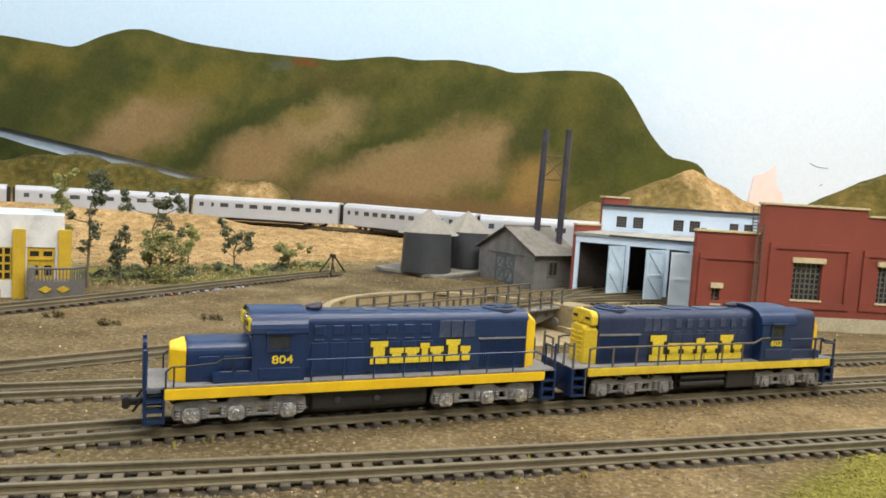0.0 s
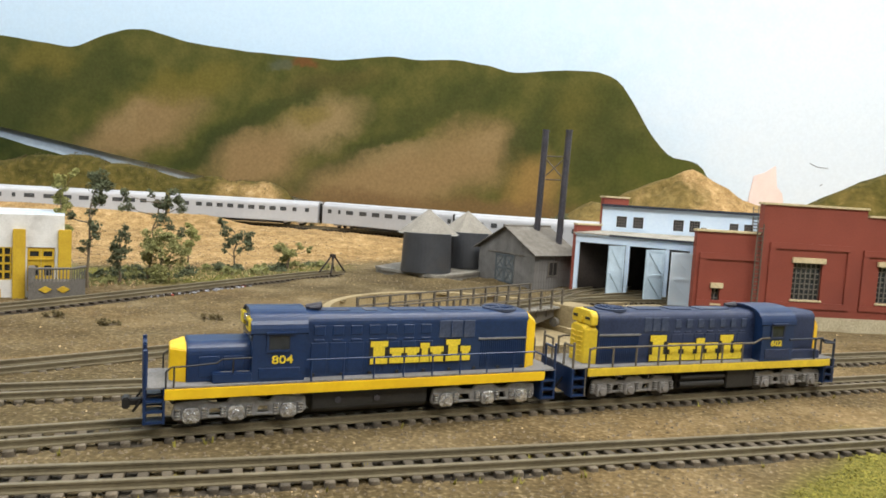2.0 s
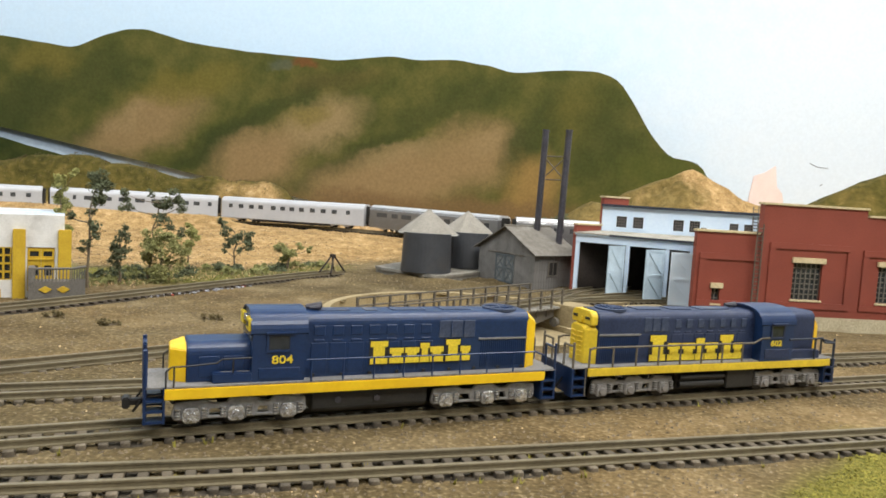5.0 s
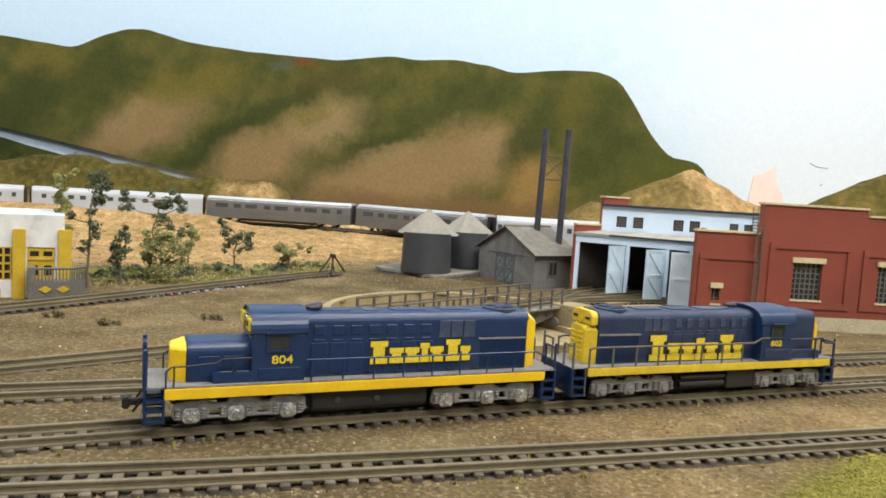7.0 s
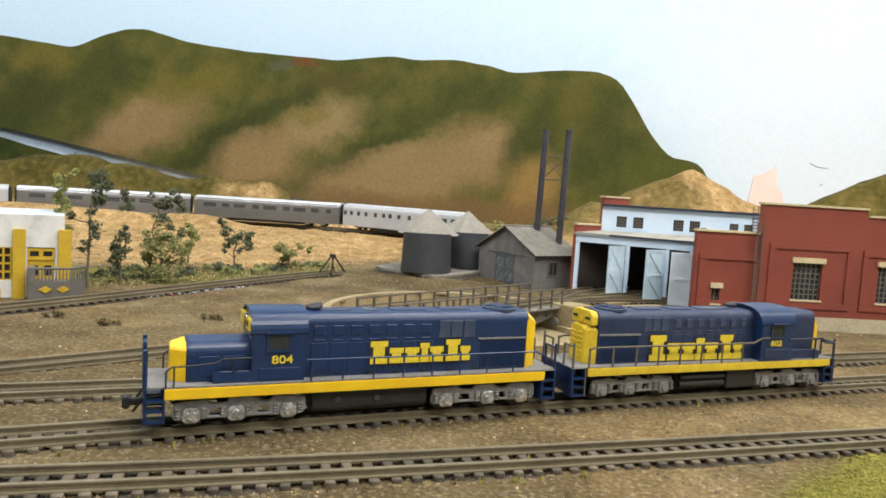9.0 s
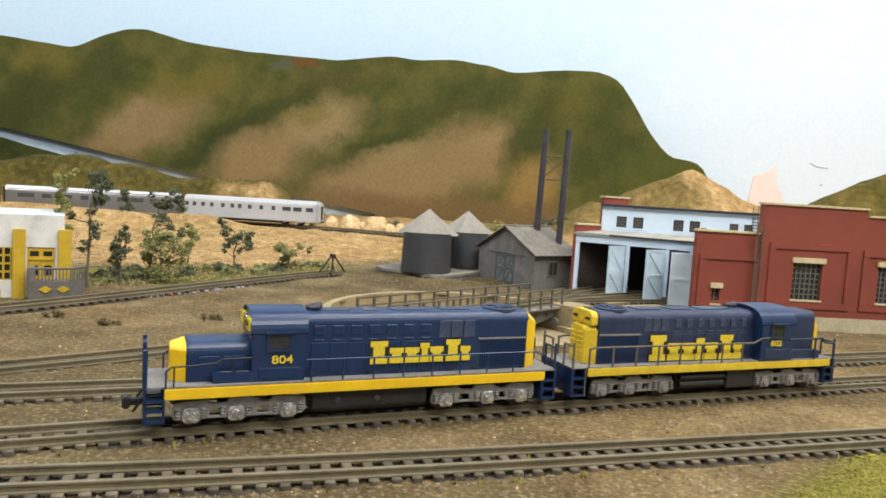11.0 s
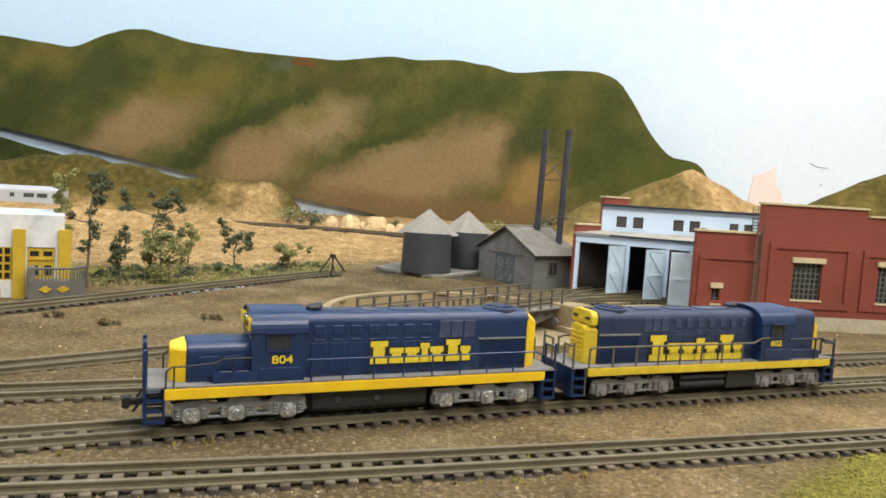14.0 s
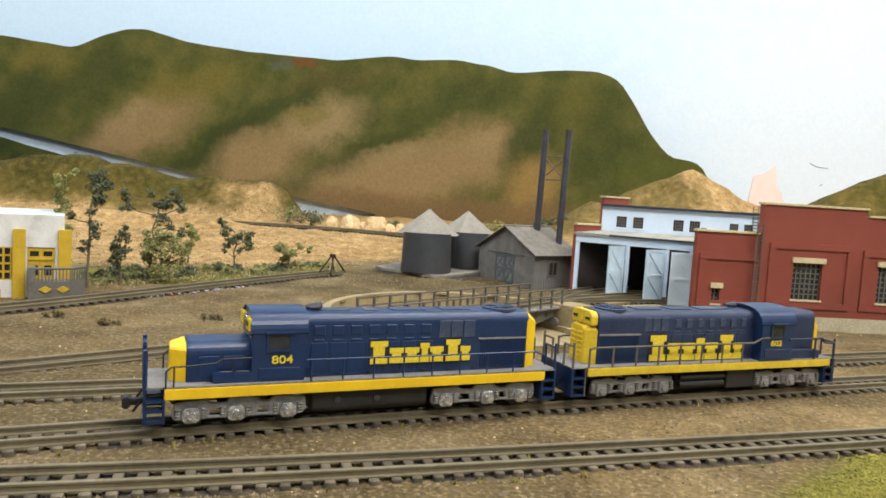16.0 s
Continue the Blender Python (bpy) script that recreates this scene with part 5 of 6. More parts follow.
def locomotive_low_nose():
    L = 16.22
    t = thing("diesel_locomotive", -10.54, 27.355, 0, math.degrees(0.4037), "navy blue and yellow six-axle diesel locomotive with low nose", "locomotive", "coupled diesel locomotives")
    bm = bmesh.new()
    box(bm, 0.06, -1.46, 1.30, L, 1.46, 1.70)
    part("underframe", bm, BLACK, t)
    for s in (-1, 1):
        bm = bmesh.new()
        y0, y1 = sorted((s * 1.46, s * 1.53))
        box(bm, 0.06, y0, 1.28, L, y1, 1.69)
        part("side_sill", bm, YELLOW, t, "yellow sill stripe", bevel=0.02)
    bm = bmesh.new()
    box(bm, -0.66, -1.44, 1.695, L + 0.62, 1.44, 1.76)
    part("walkway", bm, WALKWAY, t)
    platform_end(t, -0.66, -1, 1.695, BLUE, 0.085, 2.95)
    platform_end(t, L + 0.62, 1, 1.695, BLUE, 0.06, 2.75)
    # low nose
    bm = bmesh.new()
    hood_section(bm, 0.83, 3.25, 1.72, 3.30, 0.92, 0.42)
    part("nose_hood", bm, BLUE, t, bevel=0.05)
    bm = bmesh.new()
    end_cap(bm, 0.82, 0.25, 1.74, 3.24, 0.92, 0.12, 0.42)
    part("nose_end", bm, YELLOW, t, "yellow nose end", bevel=0.03)
    bm = bmesh.new()
    box(bm, 1.75, -1.28, 1.76, 3.32, -0.92, 2.16)
    part("battery_box", bm, BLUE, t, bevel=0.04)
    panel_row(t, 2.0, 3.2, 2, 2.165, 2.185, -1.10, WALKWAY, 0.12, "box_lid")
    panel_row(t, 1.2, 3.0, 2, 1.95, 2.75, -0.925, BLUE, 0.14)
    # cab
    cab_shell(t, 3.2, 5.26, 1.3, 1.72, 3.62, 4.50, 0.08)
    for s in (-1, 1):
        cab_window(t, 3.82, 4.62, 3.02, 3.56, 1.31, s, BLUE, 0.14)
        panel_row(t, 3.4, 5.1, 1, 1.86, 2.30, s * 1.31, BLUE, 0.1, "access_panel")
    bm = bmesh.new()
    box(bm, 3.04, -1.18, 3.72, 3.21, -0.42, 4.22)
    board = part("number_board", bm, BRIGHT, t, "yellow number boards over the windshield", bevel=0.03)
    bm = bmesh.new()
    box(bm, 3.03, -1.02, 3.88, 3.06, -0.58, 4.08)
    part("number_plate", bm, BLACK, board)
    bm = bmesh.new()
    box(bm, 3.04, 0.42, 3.72, 3.21, 1.18, 4.22)
    part("number_board", bm, BRIGHT, t, bevel=0.03)
    bm = bmesh.new()
    for y0, y1 in ((-1.15, -0.65), (-0.55, -0.05), (0.05, 0.55), (0.65, 1.15)):
        box(bm, 3.15, y0, 3.36, 3.22, y1, 3.66)
    part("windshield", bm, DARKGLASS, t)
    bm = bmesh.new()
    for y in (-0.16, 0.16):
        tube(bm, (3.04, y, 4.10), (3.22, y, 4.10), 0.13, 12)
    part("headlight", bm, SILVER, t)
    number(t, "804", 4.36, -1.32, 2.47, 0.45)
    # long hood
    bm = bmesh.new()
    hood_section(bm, 5.26, 15.55, 1.72, 4.36, 0.92, 0.40)
    part("long_hood", bm, BLUE, t, bevel=0.04)
    bm = bmesh.new()
    end_cap(bm, 15.55, 16.12, 1.74, 4.32, 0.93, 0.42, 0.36)
    part("hood_end", bm, YELLOW, t, "yellow hood end", bevel=0.03)
    for s in (-1, 1):
        bm = bmesh.new()
        y0, y1 = sorted((s * 0.925, s * 0.945))
        prism(bm, [(15.46, 1.76), (15.56, 1.76), (15.56, 3.95), (15.46, 3.95)], y0, y1, "y")
        part("end_stripe", bm, YELLOW, t)
        panel_row(t, 5.5, 10.9, 7, 1.86, 3.16, s * 0.915, BLUE, 0.10)
        panel_row(t, 5.5, 10.9, 7, 3.20, 3.30, s * 0.925, BLUE, 0.34, "hood_latch_strip")
        panel_row(t, 5.5, 10.9, 7, 3.46, 3.86, s * 0.925, BLUE, 0.30, "vent_panel")
        panel_row(t, 11.1, 12.86, 3, 3.24, 4.00, s * 0.928, DUSTYBLUE, 0.06, "intake_grille")
        panel_row(t, 13.15, 15.4, 22, 1.88, 3.10, s * 0.935, BLUE, 0.045, "radiator_shutter")
        bm = bmesh.new()
        y0, y1 = sorted((s * 0.92, s * 0.99))
        box(bm, 13.05, y0, 3.13, 15.45, y1, 3.20)
        part("shutter_frame", bm, WALKWAY, t)
        bm = bmesh.new()
        y0, y1 = sorted((s * 0.95, s * 1.02))
        for k in range(9):
            box(bm, 5.6 + 1.2 * k, y0, 1.80, 5.72 + 1.2 * k, y1, 1.92)
        part("hood_hinge", bm, BLACK, t, kind="stuff")
    lettering_bars(t, 8.05, 12.64, 2.21, 3.17, -0.962, 0.02)
    roof_fan(t, 14.45, 4.36, 0.80)
    for x0, x1 in ((5.9, 7.3), (7.9, 8.5), (9.1, 10.7), (11.4, 12.9)):
        bm = bmesh.new()
        box(bm, x0, -0.42, 4.30, x1, 0.42, 4.39)
        part("roof_hatch", bm, DUSTYBLUE, t, bevel=0.04)
    bm = bmesh.new()
    tube(bm, (5.75, 0.35, 4.3), (5.75, 0.35, 4.52), 0.16, 10, 0.2)
    tube(bm, (5.5, 0.1, 4.48), (6.15, 0.1, 4.54), 0.08, 8, 0.15)
    tube(bm, (5.6, -0.15, 4.46), (6.05, -0.15, 4.5), 0.06, 8, 0.12)
    part("horn", bm, STACK, t)
    for s in (-1, 1):
        posts = [(5.5 + 1.3 * i, s * 1.42, 1.72, 2.60) for i in range(8)]
        handrail(t, [(0.10, s * 1.42, 2.35), (0.30, s * 1.42, 2.50), (0.95, s * 1.42, 2.52), (1.9, s * 1.36, 2.58), (2.1, s * 1.34, 2.72), (3.2, s * 1.34, 2.74)], 0, [(0.10, s * 1.42, 1.7, 2.35), (0.38, s * 1.42, 1.72, 2.50), (2.5, s * 1.34, 2.16, 2.73)], BLACK, 0.035)
        handrail(t, [(5.30, s * 1.42, 2.60), (15.7, s * 1.42, 2.60), (16.2, s * 1.42, 2.42)], 0, posts, BLUE, 0.04)
    bm = bmesh.new()
    prism(bm, [(-1.2, 0.55), (-0.9, 0.30), (0.9, 0.30), (1.2, 0.55), (1.2, 1.28), (-1.2, 1.28)], 5.65, 10.6, "x")
    part("fuel_tank", bm, BLACK, t, bevel=0.04)
    for x in (6.7, 8.35):
        bm = bmesh.new()
        tube(bm, (x, -1.2, 0.85), (x, -1.26, 0.85), 0.13, 10)
        part("filler_cap", bm, STACK, t)
    truck(t, 0.33, 5.42, SILVERFRAME, SILVER, (1.04, 2.69, 4.69))
    truck(t, 10.81, 15.94, SILVERFRAME, SILVER, (11.51, 13.5, 15.2))
    return t


def locomotive_road_switcher():
    L = 15.52
    t = thing("diesel_locomotive", 6.546, 34.65, 0, math.degrees(0.3823), "navy blue and yellow six-axle diesel with high short hood", "locomotive", "coupled diesel locomotives")
    bm = bmesh.new()
    box(bm, 0, -1.46, 1.34, L, 1.46, 1.68)
    part("underframe", bm, BLACK, t)
    for s in (-1, 1):
        bm = bmesh.new()
        y0, y1 = sorted((s * 1.46, s * 1.53))
        box(bm, 0, y0, 1.34, L, y1, 1.72)
        part("side_sill", bm, YELLOWWORN, t, "faded yellow sill stripe", bevel=0.02)
    bm = bmesh.new()
    box(bm, -0.80, -1.44, 1.70, L + 0.40, 1.44, 1.755)
    part("walkway", bm, WALKWAY, t)
    platform_end(t, -0.80, -1, 1.70, RAILING, 0.06, 2.75)
    platform_end(t, L + 0.40, 1, 1.70, TRIMDARK, 0.06, 2.60)
    bm = bmesh.new()
    hood_section(bm, 0.80, 10.6, 1.70, 4.30, 0.92, 0.40)
    part("long_hood", bm, BLUEWORN, t, bevel=0.04)
    # tapered yellow end: a low belly under a notched brow
    bm = bmesh.new()
    end_cap(bm, 0.80, 0.22, 1.74, 3.62, 0.93, 0.06, 0.34)
    cap = part("hood_end", bm, YELLOWWORN, t, "yellow hood end with louvres", bevel=0.04)
    bm = bmesh.new()
    hood_section(bm, 0.42, 0.80, 3.62, 4.28, 0.86, 0.30)
    brow = part("brow", bm, YELLOWWORN, cap, bevel=0.03)
    for y0, y1 in ((-0.72, -0.34), (0.34, 0.72)):
        bm = bmesh.new()
        box(bm, 0.39, y0, 3.86, 0.43, y1, 3.99)
        part("number_slot", bm, BLACK, brow)
    bm = bmesh.new()
    for k in range(6):
        z = 2.05 + 0.23 * k
        for s in (-1, 1):
            tube(bm, (0.20, 0.08 * s, z), (0.20, 0.50 * s, z + 0.05), 0.035, 5)
    part("louvre", bm, YELLOWWORN, cap, kind="stuff")
    bm = bmesh.new()
    tube(bm, (0.34, 0, 3.80), (0.46, 0, 3.80), 0.16, 14)
    part("headlight", bm, YELLOWWORN, cap)
    # cab and short hood
    cab_shell(t, 10.50, 12.66, 1.5, 1.70, 3.60, 4.48, 0.12)
    for s in (-1, 1):
        cab_window(t, 11.15, 11.92, 3.02, 3.58, 1.51, s, BLUEWORN, 0.24)
        panel_row(t, 10.7, 12.5, 1, 1.86, 2.36, s * 1.51, BLUEWORN, 0.1, "access_panel")
    number(t, "602", 11.5, -1.52, 2.53, 0.42)
    bm = bmesh.new()
    hood_section(bm, 12.66, 14.80, 1.70, 4.24, 0.92, 0.36)
    part("short_hood", bm, BLUEWORN, t, bevel=0.04)
    bm = bmesh.new()
    end_cap(bm, 14.80, 15.40, 1.72, 4.02, 0.92, 0.55, 0.3)
    part("hood_end", bm, YELLOW, t, "yellow hood end", bevel=0.03)
    for s in (-1, 1):
        panel_row(t, 5.1, 10.0, 7, 1.82, 3.16, s * 0.915, BLUEWORN, 0.10)
        panel_row(t, 5.1, 10.0, 7, 3.20, 3.30, s * 0.925, BLUEWORN, 0.30, "hood_latch_strip")
        panel_row(t, 5.15, 10.1, 7, 3.46, 3.90, s * 0.93, DUSTYBLUE, 0.36, "vent_panel")
        panel_row(t, 3.40, 4.93, 3, 3.30, 4.00, s * 0.93, DUSTYBLUE, 0.08, "intake_grille")
        panel_row(t, 0.95, 3.2, 20, 1.84, 3.08, s * 0.935, BLUE, 0.05, "radiator_shutter")
        bm = bmesh.new()
        y0, y1 = sorted((s * 0.92, s * 0.99))
        box(bm, 0.88, y0, 3.13, 3.25, y1, 3.21)
        part("shutter_frame", bm, WALKWAY, t)
        posts = [(0.10 + 1.32 * i, s * 1.42, 1.72, 2.68) for i in range(8)]
        handrail(t, [(0.10, s * 1.42, 2.60), (0.35, s * 1.42, 2.68), (10.1, s * 1.42, 2.70), (10.5, s * 1.50, 2.95), (11.0, s * 1.54, 2.97)], 0, posts, RAILING, 0.055)
        handrail(t, [(12.4, s * 1.53, 2.86), (14.9, s * 1.42, 2.86), (15.1, s * 1.42, 2.62), (15.85, s * 1.42, 2.58)], 0, [(14.4, s * 1.42, 1.72, 2.86), (15.8, s * 1.42, 0.5, 2.58)], TRIMDARK, 0.06)
        bm = bmesh.new()
        y0, y1 = sorted((s * 0.92, s * 1.32))
        box(bm, 12.66, y0, 1.72, 14.9, y1, 2.20)
        part("battery_box", bm, BLUEWORN, t, bevel=0.04)
        panel_row(t, 12.75, 14.7, 4, 2.205, 2.225, s * 1.14, WALKWAY, 0.22, "box_lid")
    lettering_bars(t, 3.83, 9.72, 1.84, 3.12, -0.965, -0.04)
    roof_fan(t, 2.05, 4.30, 0.80)
    for x0, x1 in ((3.3, 4.8), (5.3, 6.7), (7.2, 9.2)):
        bm = bmesh.new()
        box(bm, x0, -0.46, 4.24, x1, 0.46, 4.34)
        part("roof_hatch", bm, DUSTYBLUE, t, bevel=0.04)
    bm = bmesh.new()
    tube(bm, (9.7, 0.2, 4.28), (9.7, 0.2, 4.48), 0.10, 8)
    tube(bm, (9.4, 0.2, 4.46), (10.1, 0.2, 4.46), 0.08, 8, 0.16)
    part("horn", bm, STACK, t)
    bm = bmesh.new()
    box(bm, 5.5, -1.0, 0.40, 8.6, 1.0, 1.30)
    part("equipment_box", bm, BLACK, t, bevel=0.03)
    for z in (0.62, 1.0):
        bm = bmesh.new()
        tube(bm, (5.65, -1.14, z), (8.45, -1.14, z), 0.15, 10)
        part("air_reservoir", bm, BLACK, t)
    bm = bmesh.new()
    box(bm, 8.62, -1.22, 0.32, 10.45, 1.22, 1.30)
    part("fuel_tank", bm, BLACK, t, bevel=0.05)
    truck(t, 0.45, 5.26, GREYTRUCK, GREYTRUCK, (1.0, 2.6, 4.64))
    truck(t, 10.55, 15.23, GREYTRUCK, GREYTRUCK, (11.2, 13.0, 14.5))
    return t


locomotive_low_nose()
locomotive_road_switcher()


# ---- passenger train ----
CAR_PITCH = 26.34
CAR_LEN = 25.0


def car_section(hw=1.5):
    return [(-hw, 0.58), (hw, 0.58), (hw, 3.15), (hw - 0.08, 3.45), (hw - 0.38, 3.77), (hw - 0.85, 3.92), (-hw + 0.85, 3.92), (-hw + 0.38, 3.77), (-hw + 0.08, 3.45), (-hw, 3.15)]


def passenger_car(style, label, tail=False):
    c = thing("passenger_car", 0, 0, 0, 0, label, "passenger car", "cars of the passenger train")
    h = 11.2 if tail else CAR_LEN / 2
    side, roof = (CARSILVER, CARSHINE) if style.startswith("silver") else (CARWHITE, CARROOF)
    sec = car_section()
    bm = bmesh.new()
    prism(bm, sec, -h, h, "x")
    part("body", bm, side, c, bevel=0.05)
    bm = bmesh.new()
    prism(bm, [(-1.47, 3.35), (-1.1, 3.82), (-0.6, 3.98), (0.6, 3.98), (1.1, 3.82), (1.47, 3.35), (1.0, 3.35), (0, 3.7), (-1.0, 3.35)], -h - 0.02, h + 0.02, "x")
    part("roof", bm, roof, c)
    if style.startswith("silver"):
        for s in (-1, 1):
            bm = bmesh.new()
            y0, y1 = sorted((s * 1.50, s * 1.53))
            for k in range(5):
                box(bm, -h, y0, 1.0 + 0.22 * k, h, y1, 1.11 + 0.22 * k)
            part("fluting", bm, CARSILVER, c, kind="stuff")
    layouts = {"sleeper": [(-10.96, 0.75), (-9, 0.47), (-6.93, 1.41), (-4.31, 1.41), (-1.87, 1.41), (0.56, 1.41), (3, 1.41), (5.34, 1.41), (7.5, 0.94), (9.18, 0.94), (11.24, 0.56)],
               "coach": [(-11.24, 0.56), (-9.56, 0.75), (-7.5, 1.03), (-5.72, 1.03), (-3.94, 1.03), (-2.16, 1.03), (-0.37, 1.03), (1.41, 1.03), (3.19, 1.03), (4.97, 1.03), (6.75, 1.03), (8.62, 0.66), (10.68, 0.66)],
               "roomette": [(-10.78, 0.66), (-8.9, 0.84), (-7.03, 0.84), (-5.34, 0.84), (-3.09, 0.84), (-1.41, 0.84), (0.19, 0.84), (1.87, 0.84), (3.75, 0.84), (5.62, 0.84), (7.5, 0.84), (9.84, 0.66)],
               "lounge": [(-10.7, 0.6), (-9.4, 0.6), (-7.9, 0.6), (-6.4, 0.6), (-4.5, 0.6), (-2.85, 0.6), (-1.6, 0.6), (0.1, 0.6), (2.05, 0.6), (4.1, 0.6), (6.3, 1.4), (8.1, 1.4), (10.1, 1.2)],
               "silver": [(-9.74, 2.25), (-6.93, 1.31), (-4.5, 2.06), (-1.69, 1.12), (0.75, 2.25), (3.56, 1.12), (5.81, 2.06), (8.43, 1.31), (10.68, 0.84)]}
    for s in (-1, 1):
        for x, w in layouts[style]:
            bm = bmesh.new()
            y0, y1 = sorted((s * 1.49, s * 1.525))
            box(bm, x - w / 2, y0, 2.25, x + w / 2, y1, 2.88)
            part("window", bm, CARGLASS, c)
    bm = bmesh.new()
    box(bm, -h + 5.6, -1.35, 0.22, h - 5.6, 1.35, 0.60)
    part("underbody", bm, BLACK, c, bevel=0.1)
    for x in (4.25 - h, h - 4.25):
        tr = thing("truck", x, 0, 0)
        tr.parent = c
        for s in (-1, 1):
            bm = bmesh.new()
            y0, y1 = sorted((s * 1.05, s * 1.25))
            prism(bm, [(-2.0, 0.45), (-1.7, 0.95), (1.7, 0.95), (2.0, 0.45), (1.2, 0.3), (0.6, 0.5), (-0.6, 0.5), (-1.2, 0.3)], y0, y1, "y")
            part("side_frame", bm, CARROOF, tr)
        for a in (-1.3, 1.3):
            bm = bmesh.new()
            for sy in (-0.72, 0.72):
                tube(bm, (a, sy - 0.08, 0.45), (a, sy + 0.08, 0.45), 0.45, 14)
            tube(bm, (a, -0.7, 0.45), (a, 0.7, 0.45), 0.08, 6)
            part("wheelset", bm, BLACK, tr)
    for s in (-1, 1):
        bm = bmesh.new()
        if tail and s == 1:
            box(bm, h, -0.45, 1.0, h + 0.56, 0.45, 3.2)
        else:
            box(bm, min(s * h, s * (h + 0.45)), -0.65, 0.95, max(s * h, s * (h + 0.45)), 0.65, 3.7)
        part("diaphragm", bm, BLACK, c, bevel=0.05)
        if tail and s == 1:
            bm = bmesh.new()
            end_cap(bm, h, h + 0.5, 0.58, 3.9, 1.48, 0.45, 0.4)
            part("rounded_tail", bm, CARSHINE, c, "bright rounded tail end", bevel=0.12)
        bm = bmesh.new()
        box(bm, min(s * h, s * (h + 1.0)), -0.15, 0.6, max(s * h, s * (h + 1.0)), 0.15, 0.85)
        part("coupler", bm, BLACK, c)
    return c


PEARL = "pearl grey streamlined passenger car on the main line"
BRUSH = "brushed silver fluted passenger car with bright roof"
sleeper = passenger_car("sleeper", PEARL)
coach = passenger_car("coach", PEARL)
silver = passenger_car("silver", BRUSH)
home = pose(0, 0, 0)
CARS = [coach, sleeper, copy_thing(sleeper, home), copy_thing(coach, home), copy_thing(sleeper, home), passenger_car("roomette", PEARL), silver, copy_thing(silver, home), passenger_car("lounge", "pearl grey passenger car at the tail of the train", True)]


def train_shift(t):
    """How far the train has run to the left along the line, in prototype metres."""
    return -2.75 + 15.1598 * t - 0.0613 * t * t


def car_pose(s):
    a, b = on_line(s - 9.2), on_line(s + 9.2)
    za, zb = line_z(s - 9.2), line_z(s + 9.2)
    return pose(0.5 * (a[0] + b[0]) * U, 0.5 * (a[1] + b[1]) * U, 0.5 * (za + zb) * U, 0, -math.degrees(math.atan2(zb - za, 18.4)), math.degrees(math.atan2(b[1] - a[1], b[0] - a[0])))


# ---- plants, stones, small things ----
def leaf_cloud(rng, spots, count, size):
    """Many small folded leaves scattered in loose clumps (x, y, z, radius)."""
    verts, faces = [], []
    total = sum(r ** 2 for *_, r in spots)
    for x, y, z, r in spots:
        for _ in range(max(8, int(count * r * r / total))):
            d = Vector((rng.gauss(0, 1), rng.gauss(0, 1), rng.gauss(0, 1))).normalized() * r * (rng.random() ** 0.45)
            c = Vector((x, y, z)) + Vector((d.x, d.y, d.z * 0.8))
            u = Vector((rng.gauss(0, 1), rng.gauss(0, 1), rng.gauss(0, 1))).normalized()
            v = u.orthogonal().normalized()
            w = u.cross(v)
            s = size * rng.uniform(0.5, 1.4)
            k = len(verts)
            verts += [tuple(c - u * s), tuple(c + v * s * 0.7), tuple(c + u * s), tuple(c - v * s * 0.7 + w * s * 0.5)]
            faces += [(k, k + 1, k + 2), (k, k + 2, k + 3), (k + 1, k + 2, k + 3)]
    return verts, faces


def tree(x, y, height, clumps, leaf_mat, label, seed, count=700, size=0.13, trunk=0.13, lean=0.0):
    rng = random.Random(seed)
    z0 = ground_z(x, y) - 0.05
    t = thing("tree", x, y, z0, 0, label, "tree")
    bm = bmesh.new()
    pts = [Vector((0, 0, 0))]
    n = 6
    for i in range(1, n + 1):
        pts.append(Vector((lean * i / n + rng.uniform(-0.18, 0.18), rng.uniform(-0.15, 0.15), height * 0.8 * i / n)))
    for i in range(n):
        tube(bm, pts[i], pts[i + 1], trunk * (1 - 0.13 * i), 7, trunk * (1 - 0.13 * (i + 1)))
    spots = []
    for cx, cz, r in clumps:
        cy = rng.uniform(-0.5, 0.5)
        near = min(pts, key=lambda p: abs(p.z - (cz - 1.0)))
        mid = near.lerp(Vector((cx, cy, cz)), 0.55) + Vector((0, 0, -0.15))
        tube(bm, near, mid, trunk * 0.45, 5, trunk * 0.3)
        tube(bm, mid, (cx, cy, cz), trunk * 0.3, 5, trunk * 0.12)
        for k in range(4):
            spots.append((cx + rng.uniform(-0.6, 0.6) * r, cy + rng.uniform(-0.6, 0.6) * r, cz + rng.uniform(-0.6, 0.6) * r, r * rng.uniform(0.4, 0.75)))
    part("trunk", bm, BARK, t)
    raw("crown", *leaf_cloud(rng, spots, count, size), leaf_mat, t)
    return t


def shrub(x, y, w, h, leaf_mat, label, seed, count=260, size=0.14):
    rng = random.Random(seed)
    t = thing("shrub", x, y, ground_z(x, y) - 0.05, 0, label, "shrub", "shrubs")
    spots = [(rng.uniform(-0.5, 0.5) * w, rng.uniform(-0.4, 0.4) * w, h * rng.uniform(0.2, 0.7), 0.4 * h * rng.uniform(0.7, 1.2)) for _ in range(7)]
    raw("foliage", *leaf_cloud(rng, spots, count, size), leaf_mat, t)
    bm = bmesh.new()
    for sx, sy, sz, r in spots[:5]:
        tube(bm, (0, 0, 0), (sx, sy, sz), 0.06, 5, 0.03)
    part("twigs", bm, BARK, t)


